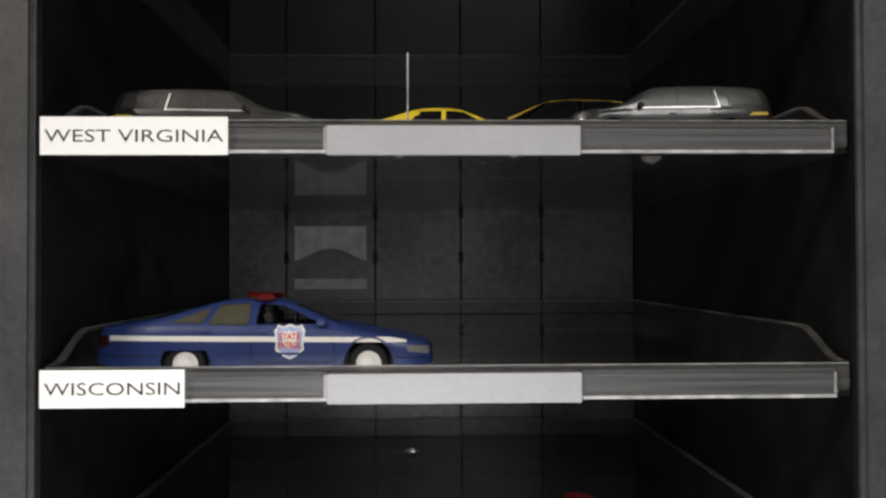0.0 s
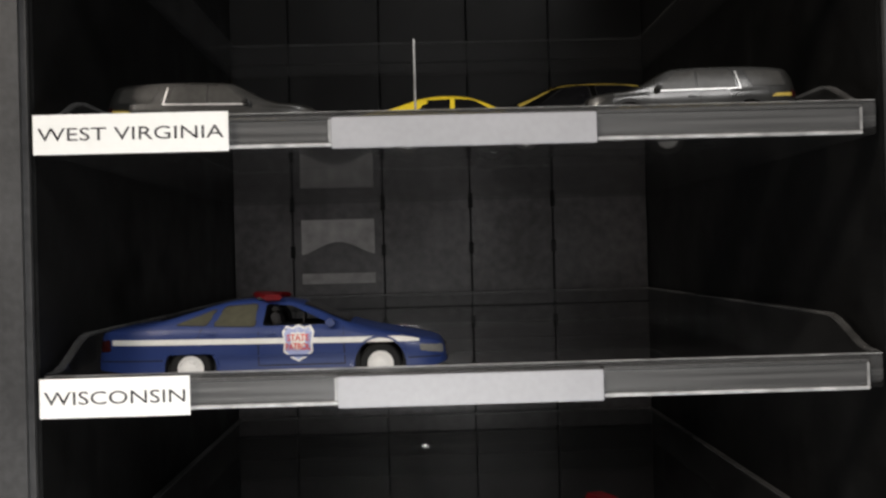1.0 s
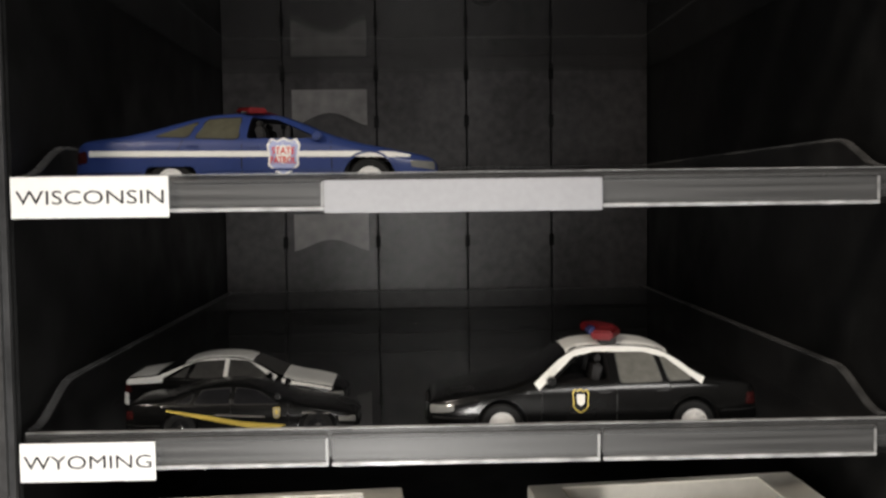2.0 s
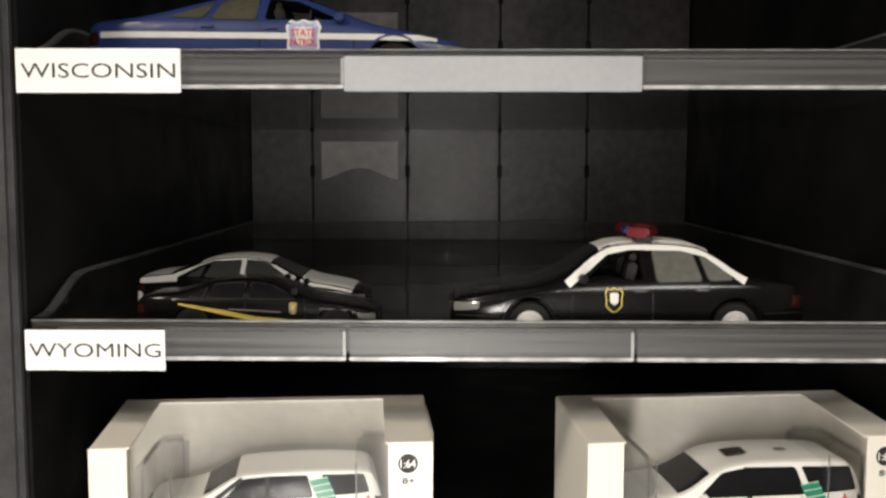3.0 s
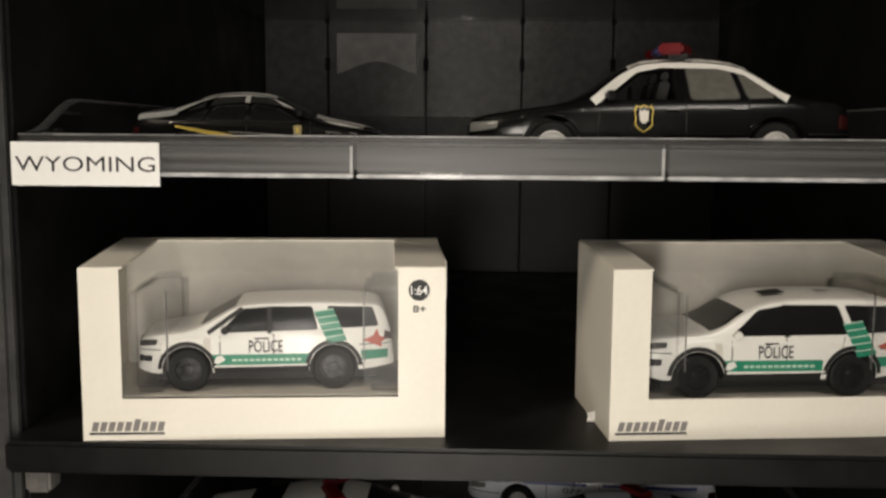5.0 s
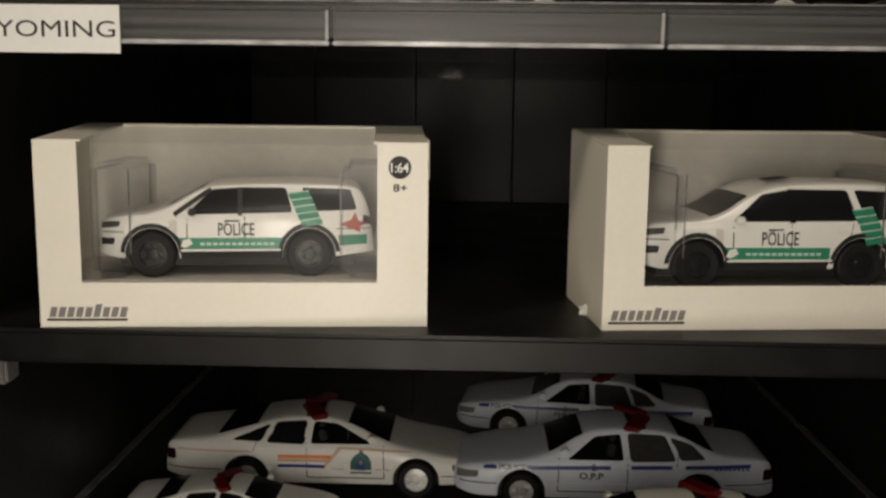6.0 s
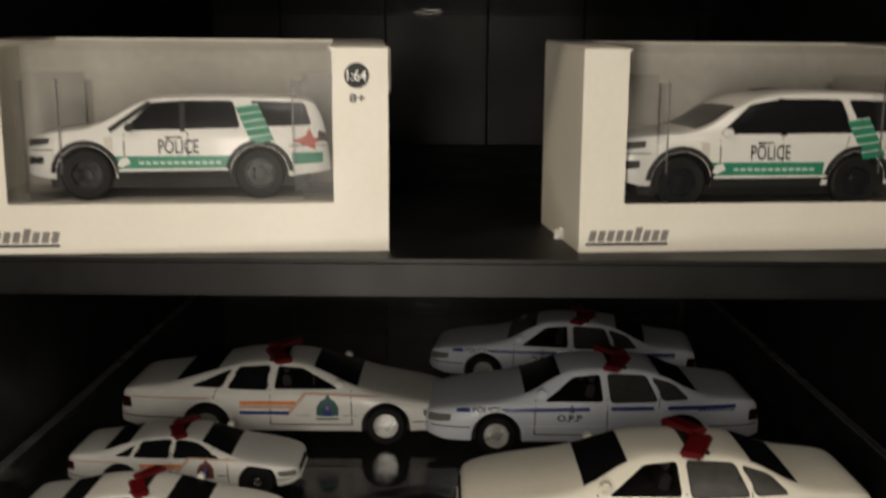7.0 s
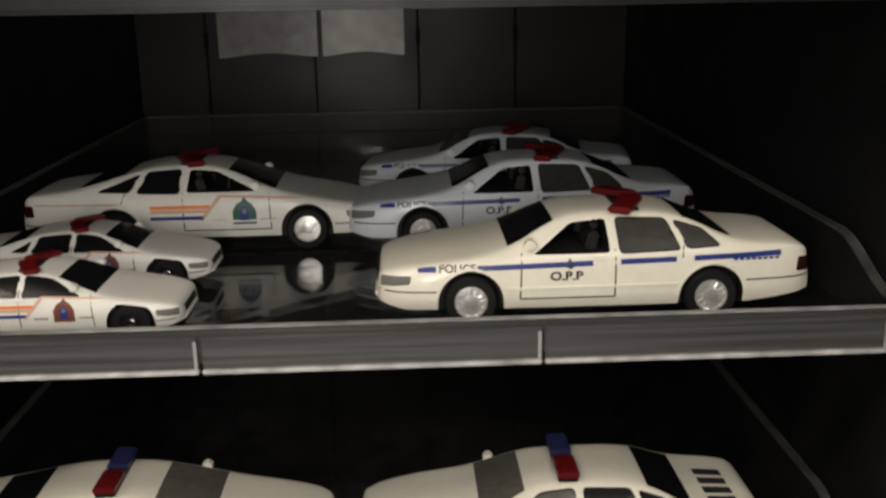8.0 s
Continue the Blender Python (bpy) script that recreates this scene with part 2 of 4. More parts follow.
# ---- toy cars: shapes in full-size metres, X from the nose to the tail ----
class Shape:
    def __init__(self, scale, length, width, top, belt, wheels, tyre, arch, tumble=0.80, sill=0.24, skirt=9.0, blunt=0.62):
        self.k, self.length, self.half = 1.0 / scale, length, width / 2
        self.top, self.belt, self.tumble, self.sill = smooth_table(top), belt, tumble, sill
        self.wheels, self.tyre, self.arch, self.skirt = wheels, tyre, arch, skirt
        L = length
        self.plan = smooth_table([(0, blunt), (0.06, 0.42 + blunt * 0.58), (0.30, 0.82 + blunt * 0.18), (0.8, 0.985), (1.8, 1.0), (L - 1.6, 1.0), (L - 0.6, 0.96), (L - 0.15, 0.86), (L, 0.70)])

    def low(self, X):
        z = self.sill
        if X < 0.35:
            z += (0.35 - X) * 0.25
        if X > self.length - 0.8:
            z += (X - self.length + 0.8) * 0.12
        for i, c in enumerate(self.wheels):
            d = abs(X - c)
            if d < self.arch:
                h = self.tyre + math.sqrt(self.arch ** 2 - d ** 2)
                if i == 1:
                    h = min(h, self.skirt)
                z = max(z, h)
        return z

    def section(self, X):
        w = self.half * lerp(self.plan, X)
        zt = lerp(self.top, X)
        zb = min(lerp(self.belt, X), zt - 0.03)
        zl = min(self.low(X), zb - 0.02)
        h = zt - zb
        pts = []
        for k in range(8):
            z = zl + (zb - zl) * k / 7
            f = (z - self.sill) / (zb - self.sill)
            pts.append((w * lerp([(0, 0.93), (0.12, 0.965), (0.3, 0.985), (0.55, 1.0), (0.8, 0.992), (0.93, 0.975), (1, 0.95)], f), z))
        e = min(0.052, 0.4 * h + 0.01)
        yr = max(0.3 * w, 0.945 * w - self.tumble * max(0, h - 0.05))
        for k in (0.12, 0.4, 0.7, 1.0):
            y = 0.945 * w + (yr - 0.945 * w) * k + 0.02 * math.sin(math.pi * k) * min(1, h / 0.4)
            pts.append((y, zb + (zt - e - zb) * k))
        pts += [(yr * 0.95, zt - 0.5 * e), (yr * 0.82, zt - 0.2 * e), (yr * 0.45, zt - 0.03 * e), (0, zt)]
        return pts

    def stations(self):
        xs = set(round(self.length * k / 64, 4) for k in range(65))
        xs |= {0.02, 0.05, self.length - 0.02, self.length - 0.05}
        for c in self.wheels:
            xs = {x for x in xs if abs(x - c) > self.arch + 0.015}
            xs |= {c + s * (self.arch + 0.006) for s in (-1, 1)}
            xs |= {c + self.arch * 0.9995 * math.cos(math.pi * k / 18) for k in range(19)}
        return sorted(xs)

    def side(self, X, z, off=0.0):
        """The point of the flank at X and height z (half shell, y positive)."""
        X = min(max(X, 0.001), self.length - 0.001)
        s = self.section(X)
        z = min(z, s[11][1])
        y = s[0][0]
        for (ya, za), (yb, zb) in zip(s, s[1:]):
            if za <= z <= zb:
                y = ya + (yb - ya) * ((z - za) / (zb - za) if zb > za else 0)
                break
        else:
            if z > s[-1][1]:
                y = 0
        return X, y + off, z

    def over(self, X, f, off=0.0):
        """The point of the upper skin at X, f from -1 to 1 across."""
        s = self.section(X)[11:]
        y = abs(f) * s[0][0]
        z = s[-1][1]
        for (ya, za), (yb, zb) in zip(s, s[1:]):
            if yb <= y <= ya:
                z = zb + (za - zb) * ((y - yb) / (ya - yb) if ya > yb else 0)
                break
        d = (lerp(self.top, X + 0.02) - lerp(self.top, X - 0.02)) / 0.04
        n = math.hypot(1, d)
        return X - off * d / n, math.copysign(y, f), z + off / n

    def place(self, X, y, z):
        return Vector(((self.length / 2 - X) * self.k, y * self.k, z * self.k))


def shell(sh):
    """The closed body: skin in the first material, underside in the second."""
    bm = bmesh.new()
    rows = []
    for X in sh.stations():
        s = sh.section(X)
        full = [(-y, z) for y, z in s[:-1]] + [(y, z) for y, z in reversed(s)]
        rows.append([bm.verts.new(sh.place(X, y, z)) for y, z in full])
    for p, q in zip(rows, rows[1:]):
        for k in range(len(p) - 1):
            bm.faces.new((p[k], p[k + 1], q[k + 1], q[k]))
        bm.faces.new((p[-1], p[0], q[0], q[-1])).material_index = 1
    for r in (rows[0], rows[-1]):
        bm.faces.new(r)
    return bm


def prism(sh, points, y0, y1):
    """A block right across the car with the given outline in X and z."""
    bm = bmesh.new()
    rings = [[bm.verts.new(sh.place(x, y, z)) for x, z in points] for y in (y0, y1)]
    n = len(points)
    for k in range(n):
        bm.faces.new((rings[0][k], rings[0][(k + 1) % n], rings[1][(k + 1) % n], rings[1][k]))
    for r in rings:
        bm.faces.new(r)
    for f in bm.faces:
        f.material_index = 1
    bmesh.ops.recalc_face_normals(bm, faces=bm.faces)
    return bm


def open_windows(sh, body, outline):
    """Cuts the open front windows right through the body, at full size and then shrunk again."""
    pair = []
    for me in (body.data, bpy.data.meshes.new("cutter")):
        if me is not body.data:
            bm = prism(sh, outline, -1.3, 1.3)
            bm.to_mesh(me)
            bm.free()
        me.transform(Matrix.Scale(1 / sh.k, 4))
        ob = bpy.data.objects.new("blank", me)
        scene.collection.objects.link(ob)
        pair.append(ob)
    cut = pair[0].modifiers.new("cut", "BOOLEAN")
    cut.operation, cut.object, cut.solver = "DIFFERENCE", pair[1], "EXACT"
    bpy.context.view_layer.update()
    done = bpy.data.meshes.new_from_object(pair[0].evaluated_get(bpy.context.evaluated_depsgraph_get()))
    done.transform(Matrix.Scale(sh.k, 4))
    old, tool = body.data, pair[1].data
    for ob in pair:
        bpy.data.objects.remove(ob)
    body.data = done
    bpy.data.meshes.remove(old)
    bpy.data.meshes.remove(tool)
    done.name = "body"
    done.set_sharp_from_angle(angle=radians(32))


def fit_out(sh, root, outline):
    """Seats and steering wheel behind the open windows."""
    k = sh.k
    z0, z1 = min(z for _, z in outline), max(z for _, z in outline)
    x1 = max(x for x, _ in outline)
    x0 = min(x for x, _ in outline)
    for y in (-0.42, 0.42):
        c = sh.place(x1 - 0.20, y, z0)
        m = Matrix.Translation(c) @ pose(0, 0, 0, 0, -12, 0)
        part("seat", box(-0.07 * k, 0.07 * k, -0.27 * k, 0.27 * k, -0.02 * k, (z1 - z0) * 0.62 * k, 0.03 * k, m), INTERIOR, root, "", 40)
        part("head_rest", box(-0.05 * k, 0.05 * k, -0.13 * k, 0.13 * k, (z1 - z0) * 0.60 * k, (z1 - z0) * 0.94 * k, 0.03 * k, m), INTERIOR, root, "", 40)
    c = sh.place(x0 + 0.44, -0.42, z0 + 0.05)
    wheel = lathe([(0.17 * k, -0.012 * k), (0.185 * k, -0.012 * k), (0.185 * k, 0.012 * k), (0.17 * k, 0.012 * k)], 18)
    bmesh.ops.transform(wheel, matrix=Matrix.Translation(c) @ pose(0, 0, 0, 0, 20, 90), verts=wheel.verts)
    part("steering_wheel", wheel, INTERIOR, root)


def rounded(points, r, n=4):
    """A polygon with rounded corners."""
    out = []
    for i, p in enumerate(points):
        p, a, b = Vector(p), Vector(points[i - 1]), Vector(points[(i + 1) % len(points)])
        u, v = (a - p), (b - p)
        d = min(r, u.length * 0.45, v.length * 0.45)
        s, e = p + u.normalized() * d, p + v.normalized() * d
        for k in range(n + 1):
            t = k / n
            out.append(tuple(s * (1 - t) ** 2 + p * 2 * t * (1 - t) + e * t * t))
    return out


def flank(sh, points, sides=(1, -1), off=0.006, r=0.0, thick=0.012):
    """A thin piece that lies on the flank: its outline in X and z."""
    if r:
        points = rounded(points, r)
    dense = []
    for a, b in zip(points, points[1:] + points[:1]):
        n = max(1, int(math.dist(a, b) / 0.12))
        dense += [(a[0] + (b[0] - a[0]) * k / n, a[1] + (b[1] - a[1]) * k / n) for k in range(n)]
    cx, cz = sum(p[0] for p in dense) / len(dense), sum(p[1] for p in dense) / len(dense)
    bm = bmesh.new()
    for s in sides:
        rings = [[sh.side(x, z, off - thick) for x, z in dense]]
        for f in (1.0, 0.66, 0.33):
            rings.append([sh.side(cx + (x - cx) * f, cz + (z - cz) * f, off) for x, z in dense])
        vs = [[bm.verts.new(sh.place(x, y * s, z)) for x, y, z in ring] for ring in rings]
        n = len(dense)
        for p, q in zip(vs, vs[1:]):
            for k in range(n):
                bm.faces.new((p[k], p[(k + 1) % n], q[(k + 1) % n], q[k]))
        x, y, z = sh.side(cx, cz, off)
        c = bm.verts.new(sh.place(x, y * s, z))
        for k in range(n):
            bm.faces.new((vs[-1][k], vs[-1][(k + 1) % n], c))
    return bm


def band(sh, line, height, sides=(1, -1), off=0.006):
    """A stripe along a line of (X, z), following the flank."""
    bm = bmesh.new()
    n = max(2, int(abs(line[-1][0] - line[0][0]) / 0.06))
    for s in sides:
        rows = []
        for k in range(n + 1):
            X = line[0][0] + (line[-1][0] - line[0][0]) * k / n
            z = lerp(sorted(line), X)
            rows.append([bm.verts.new(sh.place(*(lambda q: (q[0], q[1] * s, q[2]))(sh.side(X, z + dz, o)))) for dz, o in ((-height / 2, -0.004), (-height / 2, off), (0, off), (height / 2, off), (height / 2, -0.004))])
        for p, q in zip(rows, rows[1:]):
            for j in range(4):
                bm.faces.new((p[j], p[j + 1], q[j + 1], q[j]))
    return bm


def skin(sh, x0, x1, f0, f1, off=0.006, n=8, centre=0.0):
    """A piece on the upper skin from x0 to x1; half widths f0 and f1 as shares of the roof's."""
    bm = bmesh.new()
    rows = []
    for i in range(n + 1):
        X = x0 + (x1 - x0) * i / n
        f = f0 + (f1 - f0) * i / n
        rows.append([bm.verts.new(sh.place(*sh.over(X, max(-0.999, min(0.999, centre + f * (2 * j / 10 - 1))), off))) for j in range(11)])
    for p, q in zip(rows, rows[1:]):
        for j in range(10):
            bm.faces.new((p[j], p[j + 1], q[j + 1], q[j]))
    return bm


def both(name, make, material, root, label=""):
    """One part for each flank; make takes the sides."""
    return [part(name, make((s,)), material, root, label) for s in (1, -1)]


def flank_text(sh, words, X, z, height, width, side, off=0.012, bold=0.0):
    """Type on one flank. X is the end where reading starts."""
    co, faces = text_points(words, height, width, 1.0, bold)
    bm = bmesh.new()
    # seen from outside, the far end of a line lies towards the tail on the +y side
    d = 1 if side > 0 else -1
    vs = []
    for x, h in co:
        a, b, c = sh.side(X + d * x, z + h, off)
        vs.append(bm.verts.new(sh.place(a, b * side, c)))
    for f in faces:
        try:
            bm.faces.new([vs[i] for i in f])
        except ValueError:
            pass
    return bm


def add_wheel(sh, root, X, s, rim_material, style):
    r, w, k = sh.tyre * sh.k, 0.21 * sh.k, sh.k
    rim_r = r * 0.60
    tyre = part("wheel", lathe([(rim_r * 0.9, -w * 0.3), (rim_r, -w * 0.46), (r * 0.9, -w * 0.5), (r * 0.985, -w * 0.36), (r, -w * 0.15), (r, w * 0.15), (r * 0.985, w * 0.36), (r * 0.9, w * 0.5), (rim_r, w * 0.46), (rim_r * 0.9, w * 0.3)]), TYRE, root, "", 40)
    y = (sh.half * lerp(sh.plan, X) * 0.985 - 0.115) * k
    tyre.matrix_local = Matrix.Translation(((sh.length / 2 - X) * k, s * y, r)) @ pose(0, 0, 0, 0, 0, 0 if s > 0 else 180)
    a = w * 0.5
    bm = lathe([(rim_r * 1.0, a * 0.5), (rim_r * 1.01, a * 0.96), (rim_r * 0.9, a * 0.98), (rim_r * 0.84, a * 0.72), (rim_r * 0.5, a * 0.78), (rim_r * 0.42, a * 1.0), (rim_r * 0.2, a * 1.06), (rim_r * 0.02, a * 1.06)], 30)
    n = {"steel": 10, "spoke": 12, "five": 5, "capped": 5}[style]
    for j in range(n):
        m = pose(0, 0, 0, 0, 360 * j / n, 0)
        wide = 0.20 if style in ("five", "capped") else 0.08
        box_into(bm, rim_r * 0.3, rim_r * 0.88, a * 0.6, a * 0.93, -rim_r * wide, rim_r * wide, rim_r * 0.03, m)
    part("rim", bm, rim_material, tyre, "", 40)
    if style == "capped":
        part("hub_cap", lathe([(rim_r * 0.40, a * 0.9), (rim_r * 0.40, a * 1.10), (rim_r * 0.30, a * 1.18), (rim_r * 0.03, a * 1.2)], 18), CHROME, tyre, "small bright hub cap", 40)


def light_bar(sh, root, X, style):
    k = sh.k
    z = lerp(sh.top, X) * k
    cx = (sh.length / 2 - X) * k
    foot = part("light_bar", box(cx - 0.13 * k, cx + 0.13 * k, -0.55 * k, 0.55 * k, z - 0.01 * k, z + (0.03 if style == "low" else 0.07) * k, 0.012 * k), CHASSIS, root, "light bar with red and blue lenses", 40)
    if style == "vee":
        for s in (1, -1):
            m = Matrix.Translation((cx, s * 0.34 * k, z)) @ pose(0, 0, 0, 0, 0, -s * 24)
            part("red_lens", box(-0.17 * k, 0.17 * k, -0.30 * k, 0.30 * k, 0.05 * k, 0.20 * k, 0.035 * k, m), RED_LENS, foot, "", 40)
        part("blue_lens", box(cx + 0.10 * k, cx + 0.24 * k, -0.2 * k, 0.2 * k, z + 0.06 * k, z + 0.19 * k, 0.035 * k), BLUE_LENS, foot, "", 40)
        part("red_lens", box(cx - 0.20 * k, cx + 0.09 * k, -0.2 * k, 0.2 * k, z + 0.06 * k, z + 0.21 * k, 0.05 * k), RED_LENS, foot, "", 40)
    elif style in ("flat", "flat_flip"):
        d = 1 if style == "flat" else -1
        for s, mat in ((d, RED_LENS), (-d, BLUE_LENS)):
            lo, hi = sorted((s * 0.05 * k, s * 0.58 * k))
            part("lens", box(cx - 0.14 * k, cx + 0.14 * k, lo, hi, z + 0.05 * k, z + 0.14 * k, 0.02 * k), mat, foot, "", 40)
    else:
        for s in (1, -1):
            m = Matrix.Translation((cx, s * 0.36 * k, z)) @ pose(0, 0, 0, -s * 4, 0, -s * 26)
            part("red_lens", box(-0.15 * k, 0.15 * k, -0.34 * k, 0.34 * k, 0.0, 0.085 * k, 0.03 * k, m), RED_LENS, foot, "", 40)


def make_car(sh, label, at, turn, paint, side_windows, front_glass, rear_glass, rim=CHROME, style="steel", bar=None, bar_x=2.7,
             shield=None, rear=None, doors=(), handles=(), mirror=None, lamps=True, group="", open_front=False, mirror_paint=None):
    root = new("toy_car")
    tagged(root, label, "toy car", group)
    root.matrix_world = pose(*at, 0, 0, turn)
    k, L = sh.k, sh.length
    body = part("body", shell(sh), paint, root, "", 32)
    body.data.materials.append(INTERIOR)
    if open_front:
        outline = rounded(side_windows[0], 0.05)
        open_windows(sh, body, outline)
        fit_out(sh, root, outline)
    pan = box(-(L / 2 - 0.35) * k, (L / 2 - 0.35) * k, -(sh.half - 0.26) * k, (sh.half - 0.26) * k, 0.18 * k, min(sh.tyre * 2, lerp(sh.top, 0.35) - 0.12) * k, 0.02 * k)
    part("chassis", pan, CHASSIS, root)
    for i, poly in enumerate(side_windows[1:] if open_front else side_windows):
        for s in (1, -1):
            part("window_seal", flank(sh, [(x + (0.018 if x > sum(p[0] for p in poly) / len(poly) else -0.018), z + (0.016 if z > sum(p[1] for p in poly) / len(poly) else -0.016)) for x, z in poly], (s,), r=0.07, off=0.004), CHASSIS, root, "", 30)
            part("side_window", flank(sh, poly, (s,), r=0.06, off=0.009), front_glass if i == 0 and not open_front else rear_glass, root, "", 30)
    if shield:
        part("windscreen", skin(sh, *shield, 0.90, 0.90), DARK_GLASS if front_glass is DARK_GLASS else front_glass, root, "", 30)
    if rear:
        part("rear_window", skin(sh, *rear, 0.88, 0.86), DARK_GLASS, root, "", 30)
    for line in doors:
        for a, b in zip(line, line[1:]):
            d = 0.009
            poly = [(a[0] - d, a[1]), (b[0] - d, b[1]), (b[0] + d, b[1]), (a[0] + d, a[1])] if abs(a[1] - b[1]) > abs(a[0] - b[0]) else [(a[0], a[1] - d), (b[0], b[1] - d), (b[0], b[1] + d), (a[0], a[1] + d)]
            for s in (1, -1):
                part("door_gap", flank(sh, poly, (s,), off=0.003), CHASSIS, root)
    for X, z in handles:
        for s in (1, -1):
            part("door_handle", flank(sh, [(X - 0.09, z - 0.02), (X + 0.09, z - 0.02), (X + 0.09, z + 0.02), (X - 0.09, z + 0.02)], (s,), off=0.03, thick=0.04, r=0.015), paint, root)
    if mirror:
        X, z = mirror
        y = sh.side(X, z)[1]
        for s in (1, -1):
            c = sh.place(X, s * (y + 0.07), z)
            part("wing_mirror", box(c.x - 0.07 * k, c.x + 0.07 * k, c.y - 0.09 * k, c.y + 0.09 * k, c.z - 0.065 * k, c.z + 0.065 * k, 0.03 * k), mirror_paint or paint, root, "", 40)
    hz = lerp(sh.top, 0.12)
    grille = box((L / 2 - 0.05) * k, (L / 2 + 0.012) * k, -0.42 * k, 0.42 * k, (hz - 0.24) * k, (hz - 0.10) * k, 0.01 * k)
    part("grille", grille, CHASSIS, root)
    lower = box((L / 2 - 0.12) * k, (L / 2 + 0.03) * k, -0.55 * k, 0.55 * k, (sh.sill + 0.08) * k, (hz - 0.30) * k, 0.03 * k)
    part("front_bumper", lower, CHASSIS if sh.sill > 0.3 else paint, root, "", 40)
    suv = sh.sill > 0.3
    if k > 1 / 50 or suv:
        for s in (1, -1):
            part("side_moulding", band(sh, [(sh.wheels[0] + sh.arch + 0.04, 0.50), (sh.wheels[1] - sh.arch - 0.04, 0.51)], 0.035, (s,), off=0.018), paint, root)
            for c in sh.wheels:
                lip = []
                for j in range(13):
                    a = math.pi * (0.02 + 0.96 * j / 12)
                    lip.append((c + (sh.arch + 0.012) * math.cos(a), sh.tyre + (sh.arch + 0.012) * math.sin(a)))
                bm = bmesh.new()
                rows = []
                for X, z in lip:
                    d = Vector((X - c, z - sh.tyre)).normalized()
                    rows.append([bm.verts.new(sh.place(*(lambda q: (q[0], q[1] * s, q[2]))(sh.side(X + d.x * w, min(z + d.y * w, sh.skirt if c == sh.wheels[1] else 9), o)))) for w, o in ((0, -0.01), (0, 0.014), (0.075 if suv else 0.028, 0.014), (0.082 if suv else 0.034, 0.0))])
                for p, q in zip(rows, rows[1:]):
                    for j in range(3):
                        bm.faces.new((p[j], p[j + 1], q[j + 1], q[j]))
                part("arch_lip", bm, CHASSIS if suv else paint, root, "", 40)
    if lamps:
        for s in (1, -1):
            part("headlight", flank(sh, [(0.04, hz - 0.20), (0.40, hz - 0.15), (0.42, hz - 0.05), (0.05, hz - 0.07)], (s,), off=0.010, r=0.03), SMOKE_GLASS if suv else LAMP_LENS, root, "", 30)
            if suv:
                part("fog_light", flank(sh, [(0.04, hz - 0.50), (0.30, hz - 0.48), (0.32, hz - 0.36), (0.05, hz - 0.36)], (s,), off=0.010, r=0.03), CHASSIS, root, "", 30)
        tz = lerp(sh.top, L - 0.1)
        for s in (1, -1):
            part("tail_light", flank(sh, [(L - 0.03, tz - 0.32), (L - 0.22, tz - 0.30), (L - 0.20, tz - 0.12), (L - 0.03, tz - 0.14)], (s,), off=0.010, r=0.03), TAIL, root, "", 30)
    for s in (1, -1):
        part("bumper_gap", band(sh, [(0.03, hz - 0.25), (sh.wheels[0] - sh.arch - 0.02, hz - 0.25)], 0.018, (s,), off=0.003), CHASSIS, root)
        part("bumper_gap", band(sh, [(sh.wheels[1] + sh.arch + 0.02, hz - 0.20), (L - 0.03, hz - 0.20)], 0.018, (s,), off=0.003), CHASSIS, root)
    for X in sh.wheels:
        for s in (1, -1):
            add_wheel(sh, root, X, s, rim, style)
    if bar:
        light_bar(sh, root, bar_x, bar)
    return root


# ---- room that closes the place ----
def structure(name, bm, material, label, parent=None):
    ob = part(name, bm, material, parent)
    return tagged(ob, label, name.split("_")[0], kind="structure")


structure("floor", box(-1.6, 1.6, -2.0, 1.0, -0.05, 0.0), WALL, "plain dim floor of the room")
structure("ceiling", box(-1.6, 1.6, -2.0, 1.0, 2.5, 2.55), WALL, "plain dim ceiling of the room")
structure("wall_south", box(-1.6, 1.6, -2.05, -2.0, 0.0, 2.5), WALL, "plain dim wall facing the cabinet")
structure("wall_west", box(-1.65, -1.6, -2.0, 1.0, 0.0, 2.5), WALL, "plain dim side wall of the room")
structure("wall_east", box(1.6, 1.65, -2.0, 1.0, 0.0, 2.5), WALL, "plain dim side wall of the room")
structure("wall_north", box(-1.6, 1.6, 1.0, 1.05, 0.0, 2.5), WALL, "plain dim wall behind the cabinet")

# ---- display cabinet ----
LEFT, RIGHT, FRONT, REAR = -0.150, 0.149, 0.3567, 0.712
cabinet = new("display_cabinet")
cabinet.matrix_world = pose(0, 0, 0)
tagged(cabinet, "tall narrow black display cabinet with an open front", "cabinet")
part("side_panel", box(LEFT - 0.018, LEFT, FRONT + 0.004, REAR + 0.02, 0.0, 2.0, 0.001), BLACK_BOARD, cabinet)
part("side_panel", box(RIGHT, RIGHT + 0.018, FRONT + 0.004, REAR + 0.02, 0.0, 2.0, 0.001), BLACK_BOARD, cabinet)
part("front_stile", box(LEFT - 0.05, LEFT, FRONT - 0.003, FRONT + 0.003, 0.0, 2.0, 0.002), POST, cabinet, "grained black front post")
part("front_stile", box(RIGHT, RIGHT + 0.05, FRONT - 0.003, FRONT + 0.003, 0.0, 2.0, 0.002), POST, cabinet, "grained black front post")
part("top_panel", box(LEFT, RIGHT, FRONT, REAR, 1.98, 2.0), BLACK_BOARD, cabinet)
part("bottom_panel", box(LEFT, RIGHT, FRONT, REAR, 0.0, 0.02), BLACK_BOARD, cabinet)
back = part("back_panel", box(LEFT, RIGHT, REAR + 0.006, REAR + 0.02, 0.02, 1.98), SLOT, cabinet)
SEAMS = [LEFT, -0.1075, -0.0425, 0.0205, 0.080, RIGHT]
